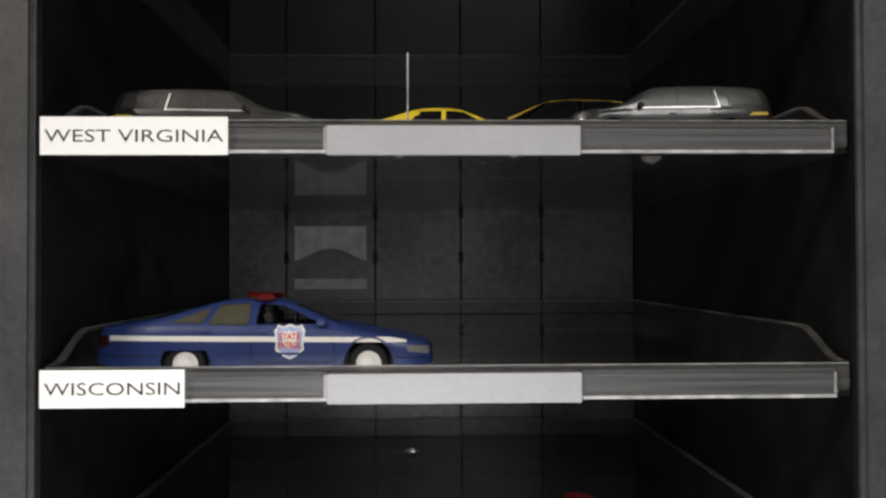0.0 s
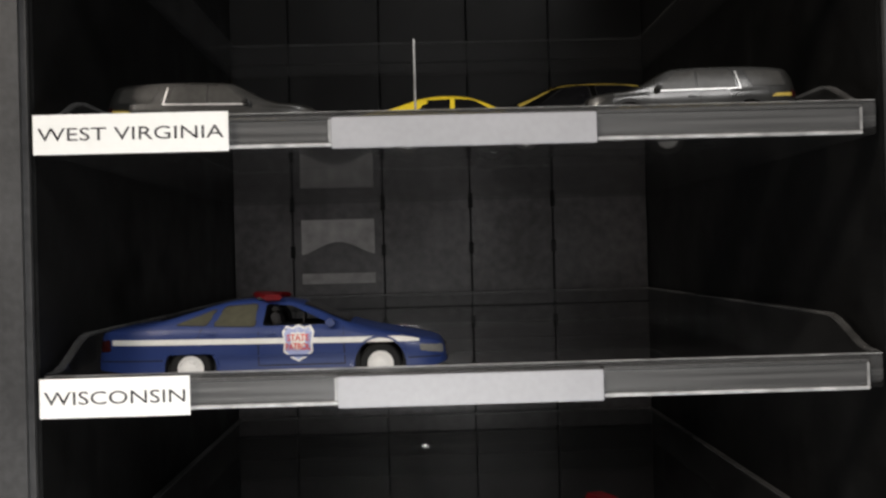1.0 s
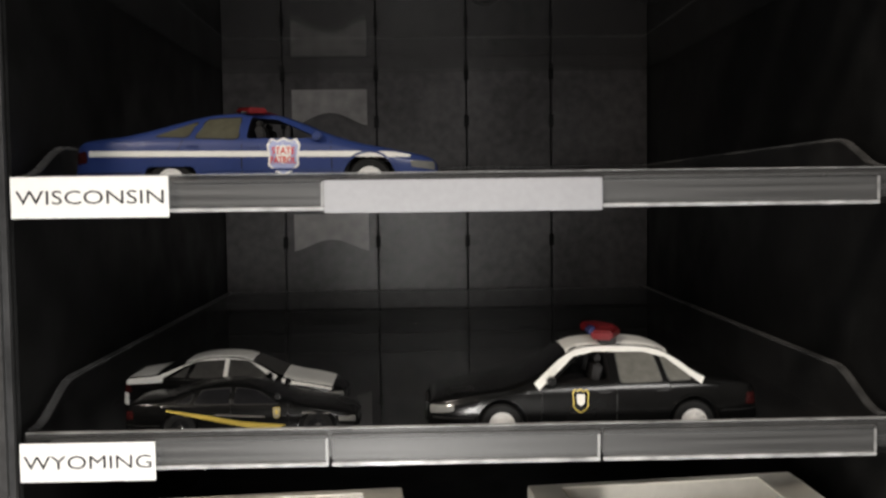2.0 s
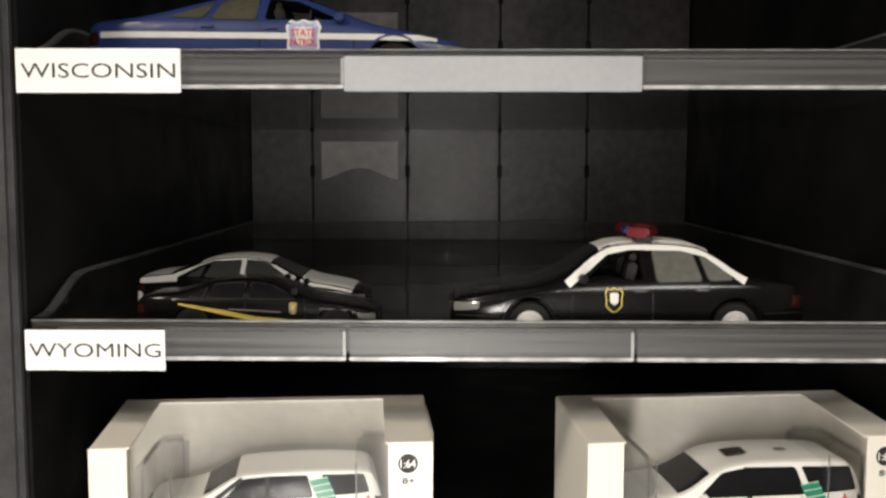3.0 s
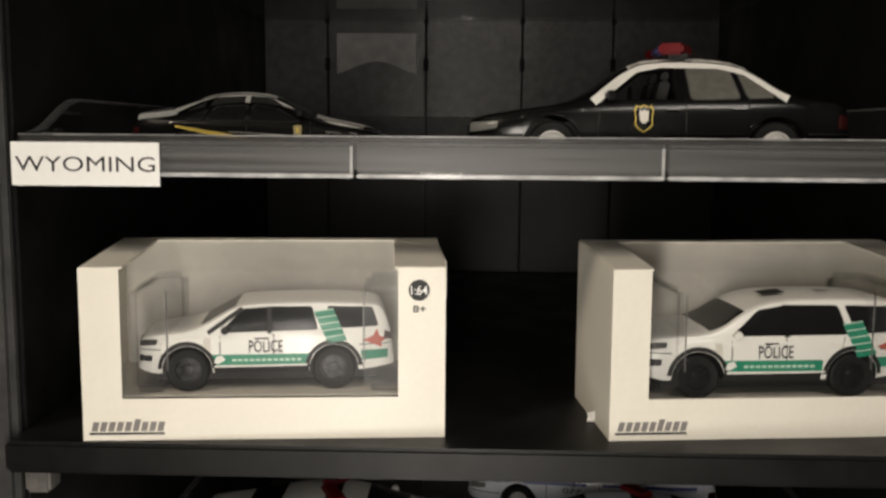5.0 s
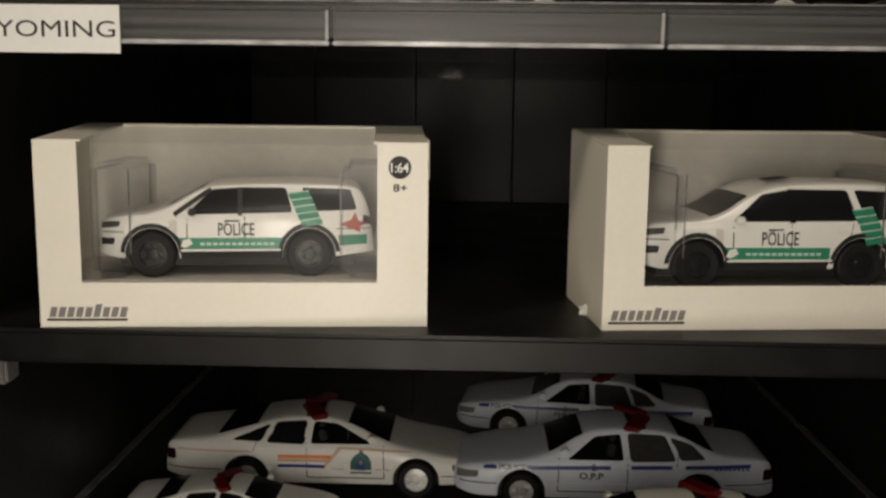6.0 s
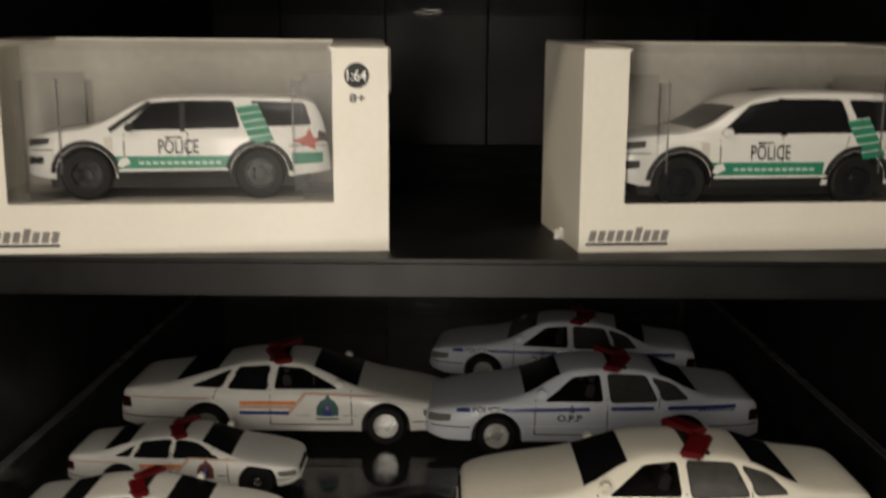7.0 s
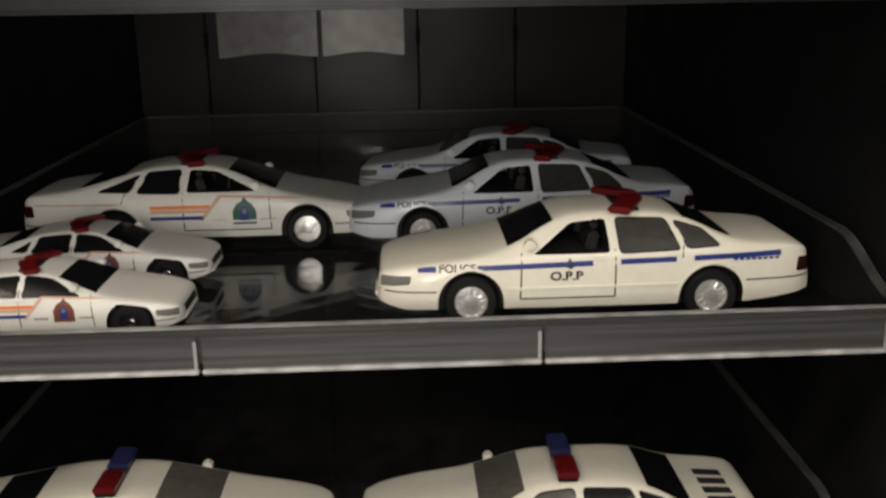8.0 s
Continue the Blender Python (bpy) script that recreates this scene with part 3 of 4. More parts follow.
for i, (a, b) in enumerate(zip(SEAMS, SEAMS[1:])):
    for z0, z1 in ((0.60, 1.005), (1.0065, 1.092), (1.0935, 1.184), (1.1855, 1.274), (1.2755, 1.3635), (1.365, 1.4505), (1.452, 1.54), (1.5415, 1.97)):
        # Rows at mid height take the tone with reflected light in it.
        part("back_slat", box(a + 0.0007, b - 0.0007, REAR, REAR + 0.0058, z0, z1, 0.0008), BACK_LIT if z0 > 1.27 and z1 < 1.46 else BACK_SHADED, back)
for z in (1.3225, 1.353, 1.4063, 1.4390, 1.1500):
    for x in SEAMS[1:-1]:
        part("slot", box(x - 0.0017, x + 0.0017, REAR - 0.0012, REAR + 0.001, z - 0.0042, z + 0.0042, 0.0004), SLOT, back)
def reflection_patch(x0, x1, z0, z1, notch):
    """A thin painted reflection with a shallow round notch in its lower edge."""
    n = 14
    low = [(x0 + (x1 - x0) * k / n, z0 + notch * math.sin(math.pi * k / n) ** 1.5) for k in range(n + 1)]
    bm = bmesh.new()
    rows = [[[bm.verts.new((x, y, z)) for x, z in line] for line in (low, [(x, z1) for x, _ in low])] for y in (REAR - 0.0016, REAR - 0.0002)]
    for lo, hi in rows:
        for k in range(n):
            bm.faces.new((lo[k], lo[k + 1], hi[k + 1], hi[k]))
    for line in (0, 1):
        for k in range(n):
            bm.faces.new((rows[0][line][k], rows[0][line][k + 1], rows[1][line][k + 1], rows[1][line][k]))
    for k in (0, n):
        bm.faces.new((rows[0][0][k], rows[0][1][k], rows[1][1][k], rows[1][0][k]))
    part("reflection_patch", bm, REFLECTION_TONE, back, "pale grey patch painting a reflection on the back")


# Pale patches stand in for bright reflections in the glossy back.
reflection_patch(-0.1012, -0.0490, 1.3165, 1.3425, 0.008)
reflection_patch(-0.1012, -0.0490, 1.4040, 1.4290, 0.009)
reflection_patch(-0.1012, -0.0490, 1.3830, 1.3905, 0.0)
reflection_patch(-0.1000, -0.0405, 1.1390, 1.1680, 0.0025)
reflection_patch(-0.0375, 0.0120, 1.1390, 1.1680, 0.0025)
board = part("shelf_board", box(LEFT, RIGHT, 0.3455, REAR, 1.1752, 1.185, 0.0012), BLACK_BOARD, cabinet, "thick black shelf board")
for x in (LEFT + 0.006, RIGHT - 0.006):
    part("shelf_pin", box(x - 0.004, x + 0.004, 0.3535, 0.362, 1.1660, 1.1749, 0.001), PIN_STEEL, cabinet, "small metal shelf pin")


# ---- clear trays ----
def make_tray(F, segments, inserts, label):
    tray = new("display_tray")
    tagged(tray, label, "shelf tray", "clear trays of the cabinet")
    tray.matrix_world = pose(0, 0, F)
    x0, x1 = LEFT + 0.002, RIGHT - 0.002
    y0, y1 = FRONT + 0.0026, REAR - 0.003
    part("floor_sheet", box(x0, x1, y0, y1, 0, 0.002, 0.0004), ACRYLIC, tray)
    part("front_sheet", box(x0, x1, y0 - 0.0002, y0 + 0.0022, 0.0021, 0.0118, 0.0005), ACRYLIC_EDGE, tray)
    part("front_rim", box(x0, x1, y0 - 0.0003, y0 + 0.0023, 0.0119, 0.0123, 0.0002), FRONT_RIM, tray, "bright rim of the tray front")
    part("rear_sheet", box(x0 + 0.0025, x1 - 0.0025, y1 - 0.002, y1, 0.0021, 0.0228, 0.0004), ACRYLIC_SCUFFED, tray, "scuffed clear rear wall")
    part("rear_edge", box(x0 + 0.0025, x1 - 0.0025, y1 - 0.0024, y1, 0.0230, 0.0240, 0.0003), ACRYLIC_RIM, tray)
    for s, x in ((1, x0), (-1, x1)):
        prof = [(y0 + 0.0025, 0.0118)] + [(y0 + 0.006 + 0.036 * t, 0.0118 + 0.0112 * (3 * t * t - 2 * t ** 3)) for t in (k / 8 for k in range(9))] + [(y1, 0.0230)]
        bm = bmesh.new()
        top = [[bm.verts.new((x + s * w, y, z)) for y, z in prof] for w in (0.0, 0.0022)]
        foot = [[bm.verts.new((x + s * w, y, 0.0021)) for y, z in prof] for w in (0.0, 0.0022)]
        n = len(prof)
        for k in range(n - 1):
            bm.faces.new((top[0][k], top[0][k + 1], top[1][k + 1], top[1][k]))
            for w in (0, 1):
                bm.faces.new((top[w][k], top[w][k + 1], foot[w][k + 1], foot[w][k]))
        for k in (0, n - 1):
            bm.faces.new((top[0][k], top[1][k], foot[1][k], foot[0][k]))
        part("side_sheet", bm, ACRYLIC, tray)
        bm = bmesh.new()
        for (ya, za), (yb, zb) in zip(prof, prof[1:]):
            vs = [bm.verts.new((x + s * w, y, z)) for y, z in ((ya, za + 0.0002), (yb, zb + 0.0002)) for w in (-0.0003, 0.0025)]
            ws = [bm.verts.new(v.co + Vector((0, 0, 0.0009))) for v in vs]
            bm.faces.new((ws[0], ws[1], ws[3], ws[2]))
            bm.faces.new((vs[0], vs[2], ws[2], ws[0]))
            bm.faces.new((vs[1], vs[3], ws[3], ws[1]))
        part("side_edge", bm, ACRYLIC_RIM, tray)
    for i, (a, b) in enumerate(segments):
        h = part("label_holder", box(a + 0.0006, b - 0.0006, FRONT + 0.0008, FRONT + 0.0022, 0.0012, 0.0092, 0.0003), HOLDER, tray)
        part("holder_bead", box(a + 0.0004, b - 0.0004, FRONT - 0.0002, FRONT + 0.0022, -0.0002, 0.0010, 0.0004), LIP, h)
        part("holder_bead", box(a + 0.0004, b - 0.0004, FRONT - 0.0002, FRONT + 0.0022, 0.0094, 0.0103, 0.0004), HOLDER, h)
        part("holder_end", box(b - 0.0015, b - 0.0006, FRONT - 0.0001, FRONT + 0.0006, 0.0011, 0.0093, 0.0002), FRONT_RIM, h)
        if i in inserts:
            part("insert", box(a - 0.0004, b + 0.0002, FRONT - 0.0012, FRONT - 0.0004, -0.0012, 0.0098, 0.0003), INSERT, h, "frosted white label strip")
    return tray


def name_card(words, x0, x1, z0, z1, inner):
    card = part("name_card", box(x0, x1, FRONT - 0.0021, FRONT - 0.0014, z0, z1, 0.0001), PAPER)
    tagged(card, "white paper card printed " + words.lower() + " on a tray front", "label", "state name cards")
    h = 0.0045
    w = x1 - x0 - inner
    ink = part("lettering", flat_text(words, h, w), INK, card)
    ink.location = (x0 + inner * 0.5, FRONT - 0.00215, (z0 + z1) / 2 - h / 2)


F0, F1, F2, F3, F5, F6 = 1.5305, 1.4405, 1.3505, 1.2643, 1.0812, 0.993
TRAY = 0.0021
SEG = [(-0.139, -0.0455), (-0.0455, 0.0465), (0.0465, 0.1415)]
for F, ins in ((F0, ()), (F1, (1,)), (F2, (1,)), (F3, ()), (F5, ()), (F6, ())):
    make_tray(F, SEG, ins, "clear acrylic display tray with label front" + (" and frosted strip" if ins else ""))
name_card("WEST VIRGINIA", -0.1480, -0.0811, 1.4393, 1.4531, 0.0032)
name_card("WISCONSIN", -0.1478, -0.0965, 1.3488, 1.3624, 0.0032)
name_card("WYOMING", -0.1480, -0.1034, 1.2612, 1.2742, 0.0025)


# ---- car shapes ----
def lowered(points, f, pivot=0.335):
    """The same outline with everything above the hubs squeezed by f."""
    return [(x, z if z < pivot else pivot + (z - pivot) * f) for x, z in points]


def caprice(scale, f=0.96):
    return Shape(scale, 5.44, 1.82, lowered([(0, 0.50), (0.02, 0.60), (0.12, 0.69), (0.6, 0.79), (1.42, 0.95), (2.28, 1.33), (2.75, 1.385), (3.35, 1.37), (3.75, 1.28), (4.55, 1.05), (5.15, 0.99), (5.40, 0.93), (5.44, 0.60)], f),
                 lowered([(0, 0.60), (0.8, 0.74), (1.6, 0.88), (3.0, 0.93), (4.5, 0.95), (5.44, 0.9)], f), (1.03, 3.975), 0.335, 0.40)


def crown(scale):
    return Shape(scale, 5.39, 1.86, lowered([(0, 0.50), (0.02, 0.66), (0.08, 0.76), (0.5, 0.85), (1.50, 0.97), (2.22, 1.375), (2.60, 1.43), (3.46, 1.42), (3.86, 1.33), (4.38, 1.055), (5.10, 1.01), (5.34, 0.94), (5.39, 0.60)], 0.94),
                 lowered([(0, 0.66), (0.8, 0.81), (1.6, 0.91), (3.0, 0.94), (4.4, 0.97), (5.39, 0.92)], 0.94), (1.14, 4.10), 0.335, 0.40)


def short_crown(scale):
    return Shape(scale, 5.14, 1.97, [(0, 0.46), (0.02, 0.62), (0.08, 0.71), (0.5, 0.80), (1.52, 0.93), (2.18, 1.44), (2.58, 1.52), (3.38, 1.51), (3.78, 1.41), (4.26, 1.03), (4.86, 0.95), (5.10, 0.88), (5.14, 0.56)],
                 [(0, 0.62), (0.8, 0.77), (1.6, 0.88), (3.0, 0.92), (4.3, 0.93), (5.14, 0.87)], (1.14, 4.10), 0.335, 0.40)


def sedan(scale):
    return Shape(scale, 5.10, 1.88, [(0, 0.50), (0.02, 0.62), (0.12, 0.73), (0.6, 0.86), (1.35, 0.98), (2.15, 1.40), (2.65, 1.48), (3.25, 1.46), (3.65, 1.37), (4.30, 1.12), (4.85, 1.07), (5.06, 1.0), (5.10, 0.60)],
                 [(0, 0.62), (0.8, 0.80), (1.6, 0.93), (3.0, 0.98), (4.2, 1.02), (5.10, 0.98)], (0.95, 3.85), 0.335, 0.41)


def low_sedan(scale):
    sh = sedan(scale)
    L = sh.length
    return Shape(scale, L, 1.88, lowered([(0, 0.50), (0.02, 0.62), (0.12, 0.73), (0.6, 0.86), (1.35, 0.98), (2.15, 1.40), (2.65, 1.48), (3.25, 1.46), (3.65, 1.37), (4.30, 1.12), (4.85, 1.07), (5.06, 1.0), (L, 0.60)], 0.82),
                 lowered([(0, 0.62), (0.8, 0.80), (1.6, 0.93), (3.0, 0.98), (4.2, 1.02), (L, 0.98)], 0.82), (0.86, 3.85), 0.36, 0.42)


def explorer(scale):
    return Shape(scale, 5.05, 2.00, [(0, 0.60), (0.01, 0.92), (0.07, 1.10), (0.40, 1.17), (1.12, 1.23), (1.86, 1.67), (2.12, 1.74), (3.4, 1.77), (4.50, 1.73), (4.84, 1.66), (4.99, 1.15), (5.05, 0.62)],
                 [(0, 0.90), (0.6, 1.07), (1.3, 1.13), (3.0, 1.16), (5.05, 1.2)], (0.98, 3.84), 0.43, 0.485, tumble=0.27, sill=0.36, blunt=0.68)


def tahoe(scale):
    return Shape(scale, 5.20, 2.04, [(0, 0.62), (0.01, 0.95), (0.06, 1.13), (0.4, 1.20), (1.34, 1.25), (2.00, 1.70), (2.5, 1.85), (3.4, 1.88), (4.6, 1.85), (4.95, 1.77), (5.14, 1.15), (5.20, 0.62)],
                 [(0, 0.92), (0.6, 1.09), (1.4, 1.15), (3.0, 1.18), (5.2, 1.2)], (1.0, 3.95), 0.42, 0.49, tumble=0.28, sill=0.36, blunt=0.82)


CAPRICE_WINDOWS = [lowered(w, 0.96) for w in [[(1.78, 0.97), (2.86, 0.97), (2.82, 1.30), (2.42, 1.27)], [(2.98, 0.97), (3.62, 0.99), (3.46, 1.27), (2.96, 1.30)], [(3.74, 1.0), (4.22, 1.02), (3.66, 1.22), (3.60, 1.23)]]]
CROWN_WINDOWS = [lowered(w, 0.94) for w in [[(1.90, 0.945), (2.84, 0.95), (2.81, 1.335), (2.38, 1.295)], [(2.97, 0.95), (3.70, 0.975), (3.54, 1.315), (2.94, 1.335)], [(3.80, 0.985), (4.20, 1.01), (3.98, 1.19), (3.65, 1.295)]]]
SHORT_WINDOWS = [[(1.90, 0.945), (2.82, 0.95), (2.79, 1.385), (2.40, 1.345)], [(2.97, 0.95), (3.62, 0.965), (3.52, 1.365), (2.94, 1.385)], [(3.72, 0.97), (4.08, 0.985), (3.92, 1.19), (3.62, 1.335)]]
SEDAN_WINDOWS = [[(1.70, 1.01), (2.70, 1.02), (2.66, 1.395), (2.26, 1.35)], [(2.80, 1.02), (3.56, 1.04), (3.40, 1.35), (2.78, 1.395)], [(3.66, 1.05), (3.96, 1.06), (3.66, 1.22), (3.58, 1.27)]]
EXPLORER_WINDOWS = [[(1.62, 1.18), (2.56, 1.20), (2.55, 1.64), (2.08, 1.61)], [(2.61, 1.20), (3.52, 1.22), (3.40, 1.64), (2.60, 1.645)], [(3.92, 1.24), (4.72, 1.26), (4.60, 1.61), (3.72, 1.64)]]
TAHOE_WINDOWS = [[(1.62, 1.20), (2.64, 1.21), (2.62, 1.72), (2.16, 1.64)], [(2.70, 1.21), (3.84, 1.22), (3.66, 1.72), (2.68, 1.73)], [(4.02, 1.23), (4.96, 1.25), (4.86, 1.68), (3.82, 1.72)]]
CAPRICE_DOORS = [[(1.58, 0.36), (1.60, 0.92)], [(2.92, 0.36), (2.92, 0.95)], [(3.86, 0.80), (3.80, 0.95)], [(1.58, 0.36), (2.92, 0.36)]]
CROWN_DOORS = [[(1.74, 0.37), (1.76, 0.93)], [(2.90, 0.37), (2.90, 0.95)], [(3.72, 0.84), (3.74, 0.97)], [(1.74, 0.37), (2.90, 0.37)]]
LOW_WINDOWS = [lowered(w, 0.82) for w in SEDAN_WINDOWS]
SEDAN_DOORS = [[(1.48, 0.34), (1.52, 0.95)], [(2.75, 0.34), (2.75, 1.0)]]


def crest(sh, root, X, z, w, h, side, outer, inner, middle, label):
    """A shield badge: outline, field and a small charge."""
    form = [(-0.5, 0.32), (-0.38, 0.5), (-0.2, 0.44), (0, 0.52), (0.2, 0.44), (0.38, 0.5), (0.5, 0.32), (0.44, 0.0), (0.46, -0.25), (0.25, -0.42), (0, -0.54), (-0.25, -0.42), (-0.46, -0.25), (-0.44, 0.0)]
    b = part("badge", flank(sh, [(X + x * w, z + y * h) for x, y in form], (side,), off=0.010), outer, root, label)
    part("badge_field", flank(sh, [(X + x * w * 0.86, z + y * h * 0.88) for x, y in form], (side,), off=0.015), inner, b)
    part("badge_charge", flank(sh, [(X + x * w * 0.5, z + (y * 0.5 + 0.06) * h) for x, y in form], (side,), off=0.020), middle, b)
    return b


# ---- tray with the West Virginia cars ----
def trim(sh, root, points, width, material, name="window_trim"):
    for a, b in zip(points, points[1:]):
        u = (Vector(b) - Vector(a)).normalized() * width * 0.5
        n = Vector((-u.y, u.x))
        a2, b2 = Vector(a) - u, Vector(b) + u
        both(name, lambda q: flank(sh, [tuple(a2 - n), tuple(b2 - n), tuple(b2 + n), tuple(a2 + n)], q, off=0.016), material, root)


def troop_suv(at, turn, label):
    sh = explorer(62)
    r = make_car(sh, label, at, turn, CHARCOAL, EXPLORER_WINDOWS, SMOKE_GLASS, SMOKE_GLASS, DARK_RIM, "five", shield=(1.48, 2.05), doors=[[(1.6, 0.45), (1.6, 1.1)], [(2.66, 0.45), (2.66, 1.15)], [(3.8, 0.8), (3.86, 1.15)]], handles=[(2.45, 1.02), (3.6, 1.03)], mirror=(1.66, 1.22), group="West Virginia cars")
    trim(sh, r, [(1.66, 1.165), (3.62, 1.195), (3.52, 1.60)], 0.035, SILVER)
    both("gold_stripe", lambda q: band(sh, [(0.5, 0.78), (4.8, 0.82)], 0.07, sides=q), GOLD, r)
    both("gold_mark", lambda q: flank(sh, [(4.35, 0.98), (4.85, 1.0), (4.85, 1.08), (4.45, 1.06)], off=0.012, sides=q), GOLD, r)
    return r


Z1 = F1 + TRAY
troop_suv((-0.0955, 0.407, Z1), 0, "dark grey toy sport utility with gold stripe and silver window trim")
troop_suv((0.0892, 0.398, Z1), 180, "dark grey toy sport utility with gold stripe and pale windows")
sh = sedan(60)
r = make_car(sh, "small bright yellow toy sedan with dark windows", (0.0015, 0.4255, Z1), 0, YELLOW, SEDAN_WINDOWS, DARK_GLASS, DARK_GLASS, SILVER_RIM, "five", shield=(1.45, 2.12), rear=(3.70, 4.25), doors=SEDAN_DOORS, group="West Virginia cars")
part("yellow_roof", skin(sh, 2.14, 3.68, 0.995, 0.995, 0.012), YELLOW, r, "yellow roof panel")
for pts in ([(1.55, 1.0), (2.20, 1.40), (2.66, 1.43), (3.40, 1.40), (4.05, 1.09)], [(2.74, 1.0), (2.72, 1.42)]):
    trim(sh, r, pts, 0.11, YELLOW, "yellow_pillar")
trim(sh, r, [(3.50, 1.33), (4.02, 1.09)], 0.26, YELLOW, "yellow_pillar")
sh = crown(38.4)
r = make_car(sh, "black toy sedan with a gold roof line", (0.058, 0.4670, Z1), 180, BLACK, CROWN_WINDOWS, DARK_GLASS, DARK_GLASS, SILVER_RIM, "steel", shield=(1.60, 2.18), rear=(3.78, 4.36), doors=CROWN_DOORS, group="West Virginia cars")
trim(sh, r, lowered([(1.62, 0.98), (2.24, 1.355), (2.62, 1.405), (3.40, 1.395), (3.80, 1.315), (4.36, 1.06)], 0.94), 0.08, GOLD, "gold_roof_line")
rod = part("clear_rod", lathe([(0.0001, -0.0190), (0.0004, -0.0187), (0.0004, 0.0187), (0.0001, 0.0190)], 8), FRONT_RIM)
rod.matrix_world = pose(-0.0165, 0.372, F1 + TRAY + 0.0190, 90, 0, 0)
tagged(rod, "thin clear upright plastic rod standing on the tray", "rod")

# ---- tray with the Wisconsin car ----
Z2 = F2 + TRAY
sh = caprice(41, 1.0)
sh.skirt = 0.56
r = make_car(sh, "blue toy patrol sedan with white side stripe and shield badge", (-0.0735, 0.4095, Z2), 0, BLUE, [lowered(w, 1 / 0.96) for w in CAPRICE_WINDOWS], DARK_GLASS, OLIVE_GLASS, WHITE_RIM, "steel", "low", 2.85, shield=(1.50, 2.24), rear=(3.82, 4.50), doors=CAPRICE_DOORS, handles=[(2.75, 0.86), (3.66, 0.88)], mirror=(1.80, 1.0), group="Wisconsin cars", open_front=True)
both("white_stripe", lambda q: band(sh, [(0.42, 0.715), (5.20, 0.765)], 0.085, sides=q), WHITE, r)
b = crest(sh, r, 2.30, 0.70, 0.50, 0.54, -1, WHITE, PALE_BLUE, WHITE, "white shield badge with red state patrol lettering")
part("lettering", flank_text(sh, "STATE", 2.47, 0.73, 0.105, 0.34, -1, 0.026, 0.02), RED, b)
part("lettering", flank_text(sh, "PATROL", 2.49, 0.59, 0.105, 0.38, -1, 0.026, 0.02), RED, b)

# ---- tray with the Wyoming cars ----
Z3 = F3 + TRAY
sh = low_sedan(61)
r = make_car(sh, "small black toy sedan with a yellow side sweep", (-0.0795, 0.393, Z3), 0, BLACK, LOW_WINDOWS, DARK_GLASS, DARK_GLASS, DARK_RIM, "capped", shield=(1.45, 2.12), rear=(3.70, 4.25), doors=SEDAN_DOORS, mirror=(1.72, 1.05), group="Wyoming cars")
both("yellow_sweep", lambda q: flank(sh, [(1.55, 0.44), (2.2, 0.46), (3.2, 0.66), (4.15, 0.80), (4.15, 0.76), (3.0, 0.52), (2.3, 0.37), (1.7, 0.36)], off=0.010, sides=q), GOLD, r)
part("print_bar", band(sh, [(2.0, 0.62), (3.1, 0.68)], 0.022, (-1,)), GREY_INK, r)
part("print_bar", band(sh, [(0.60, 0.66), (1.2, 0.69)], 0.022, (-1,)), GREY_INK, r)
crest(sh, r, 1.75, 0.70, 0.16, 0.24, -1, GOLD, GREY_INK, GOLD, "small gold door badge")
sh = sedan(58)
r = make_car(sh, "small black toy sedan with white roof, bonnet and boot", (-0.0885, 0.429, Z3), 0, BLACK, SEDAN_WINDOWS, SMOKE_GLASS, SMOKE_GLASS, DARK_RIM, "capped", shield=(1.45, 2.12), rear=(3.70, 4.25), doors=SEDAN_DOORS, mirror=(1.72, 1.05), group="Wyoming cars")
part("white_roof", skin(sh, 2.14, 3.68, 0.995, 0.995, 0.012), WHITE, r)
part("white_bonnet", skin(sh, 0.30, 1.42, 0.97, 0.98, 0.010), WHITE, r)
part("white_boot", skin(sh, 4.28, 5.02, 0.97, 0.95, 0.010), WHITE, r)
both("white_bonnet_edge", lambda q: band(sh, [(0.32, 0.745), (0.8, 0.85), (1.45, 0.925)], 0.11, sides=q, off=0.012), WHITE, r)
both("white_boot_edge", lambda q: band(sh, [(4.15, 1.02), (5.02, 0.96)], 0.15, sides=q, off=0.012), WHITE, r)
for pts in ([(1.62, 1.02), (2.22, 1.41), (2.66, 1.445), (3.40, 1.415), (3.72, 1.31), (4.14, 1.10)], [(2.74, 1.0), (2.72, 1.43)]):
    trim(sh, r, pts, 0.10, WHITE, "white_pillar")
both("white_bumper", lambda q: flank(sh, [(4.95, 0.42), (5.09, 0.42), (5.09, 0.70), (4.95, 0.70)], off=0.02, r=0.04, sides=q), WHITE, r)
sh = short_crown(43.6)
r = make_car(sh, "black toy patrol sedan with white roof and roof lights", (0.0464, 0.3900, Z3), 180, BLACK, SHORT_WINDOWS, DARK_GLASS, GREY_GLASS, WHITE_RIM, "steel", "vee", 2.85, shield=(1.60, 2.16), rear=(3.80, 4.22), doors=CROWN_DOORS, handles=[(2.72, 0.82), (3.60, 0.84)], mirror=(1.90, 1.0), group="Wyoming cars", open_front=True)
part("white_roof", skin(sh, 2.18, 3.76, 0.998, 0.998, 0.014), WHITE, r, "white roof panel")
trim(sh, r, [(1.72, 0.95), (2.26, 1.375), (2.62, 1.445), (3.38, 1.435), (3.74, 1.345), (4.20, 1.0)], 0.115, WHITE, "white_roof_side")
crest(sh, r, 2.34, 0.70, 0.26, 0.35, 1, GOLD, BLACK, CARD_INNER, "gold and black shield badge")

# ---- boxed cars on the shelf board ----
BW, BH, BD, T = 0.1085, 0.0525, 0.0495, 0.0006
WX0, WX1, WZ0 = 0.0118, 0.0942, 0.0128


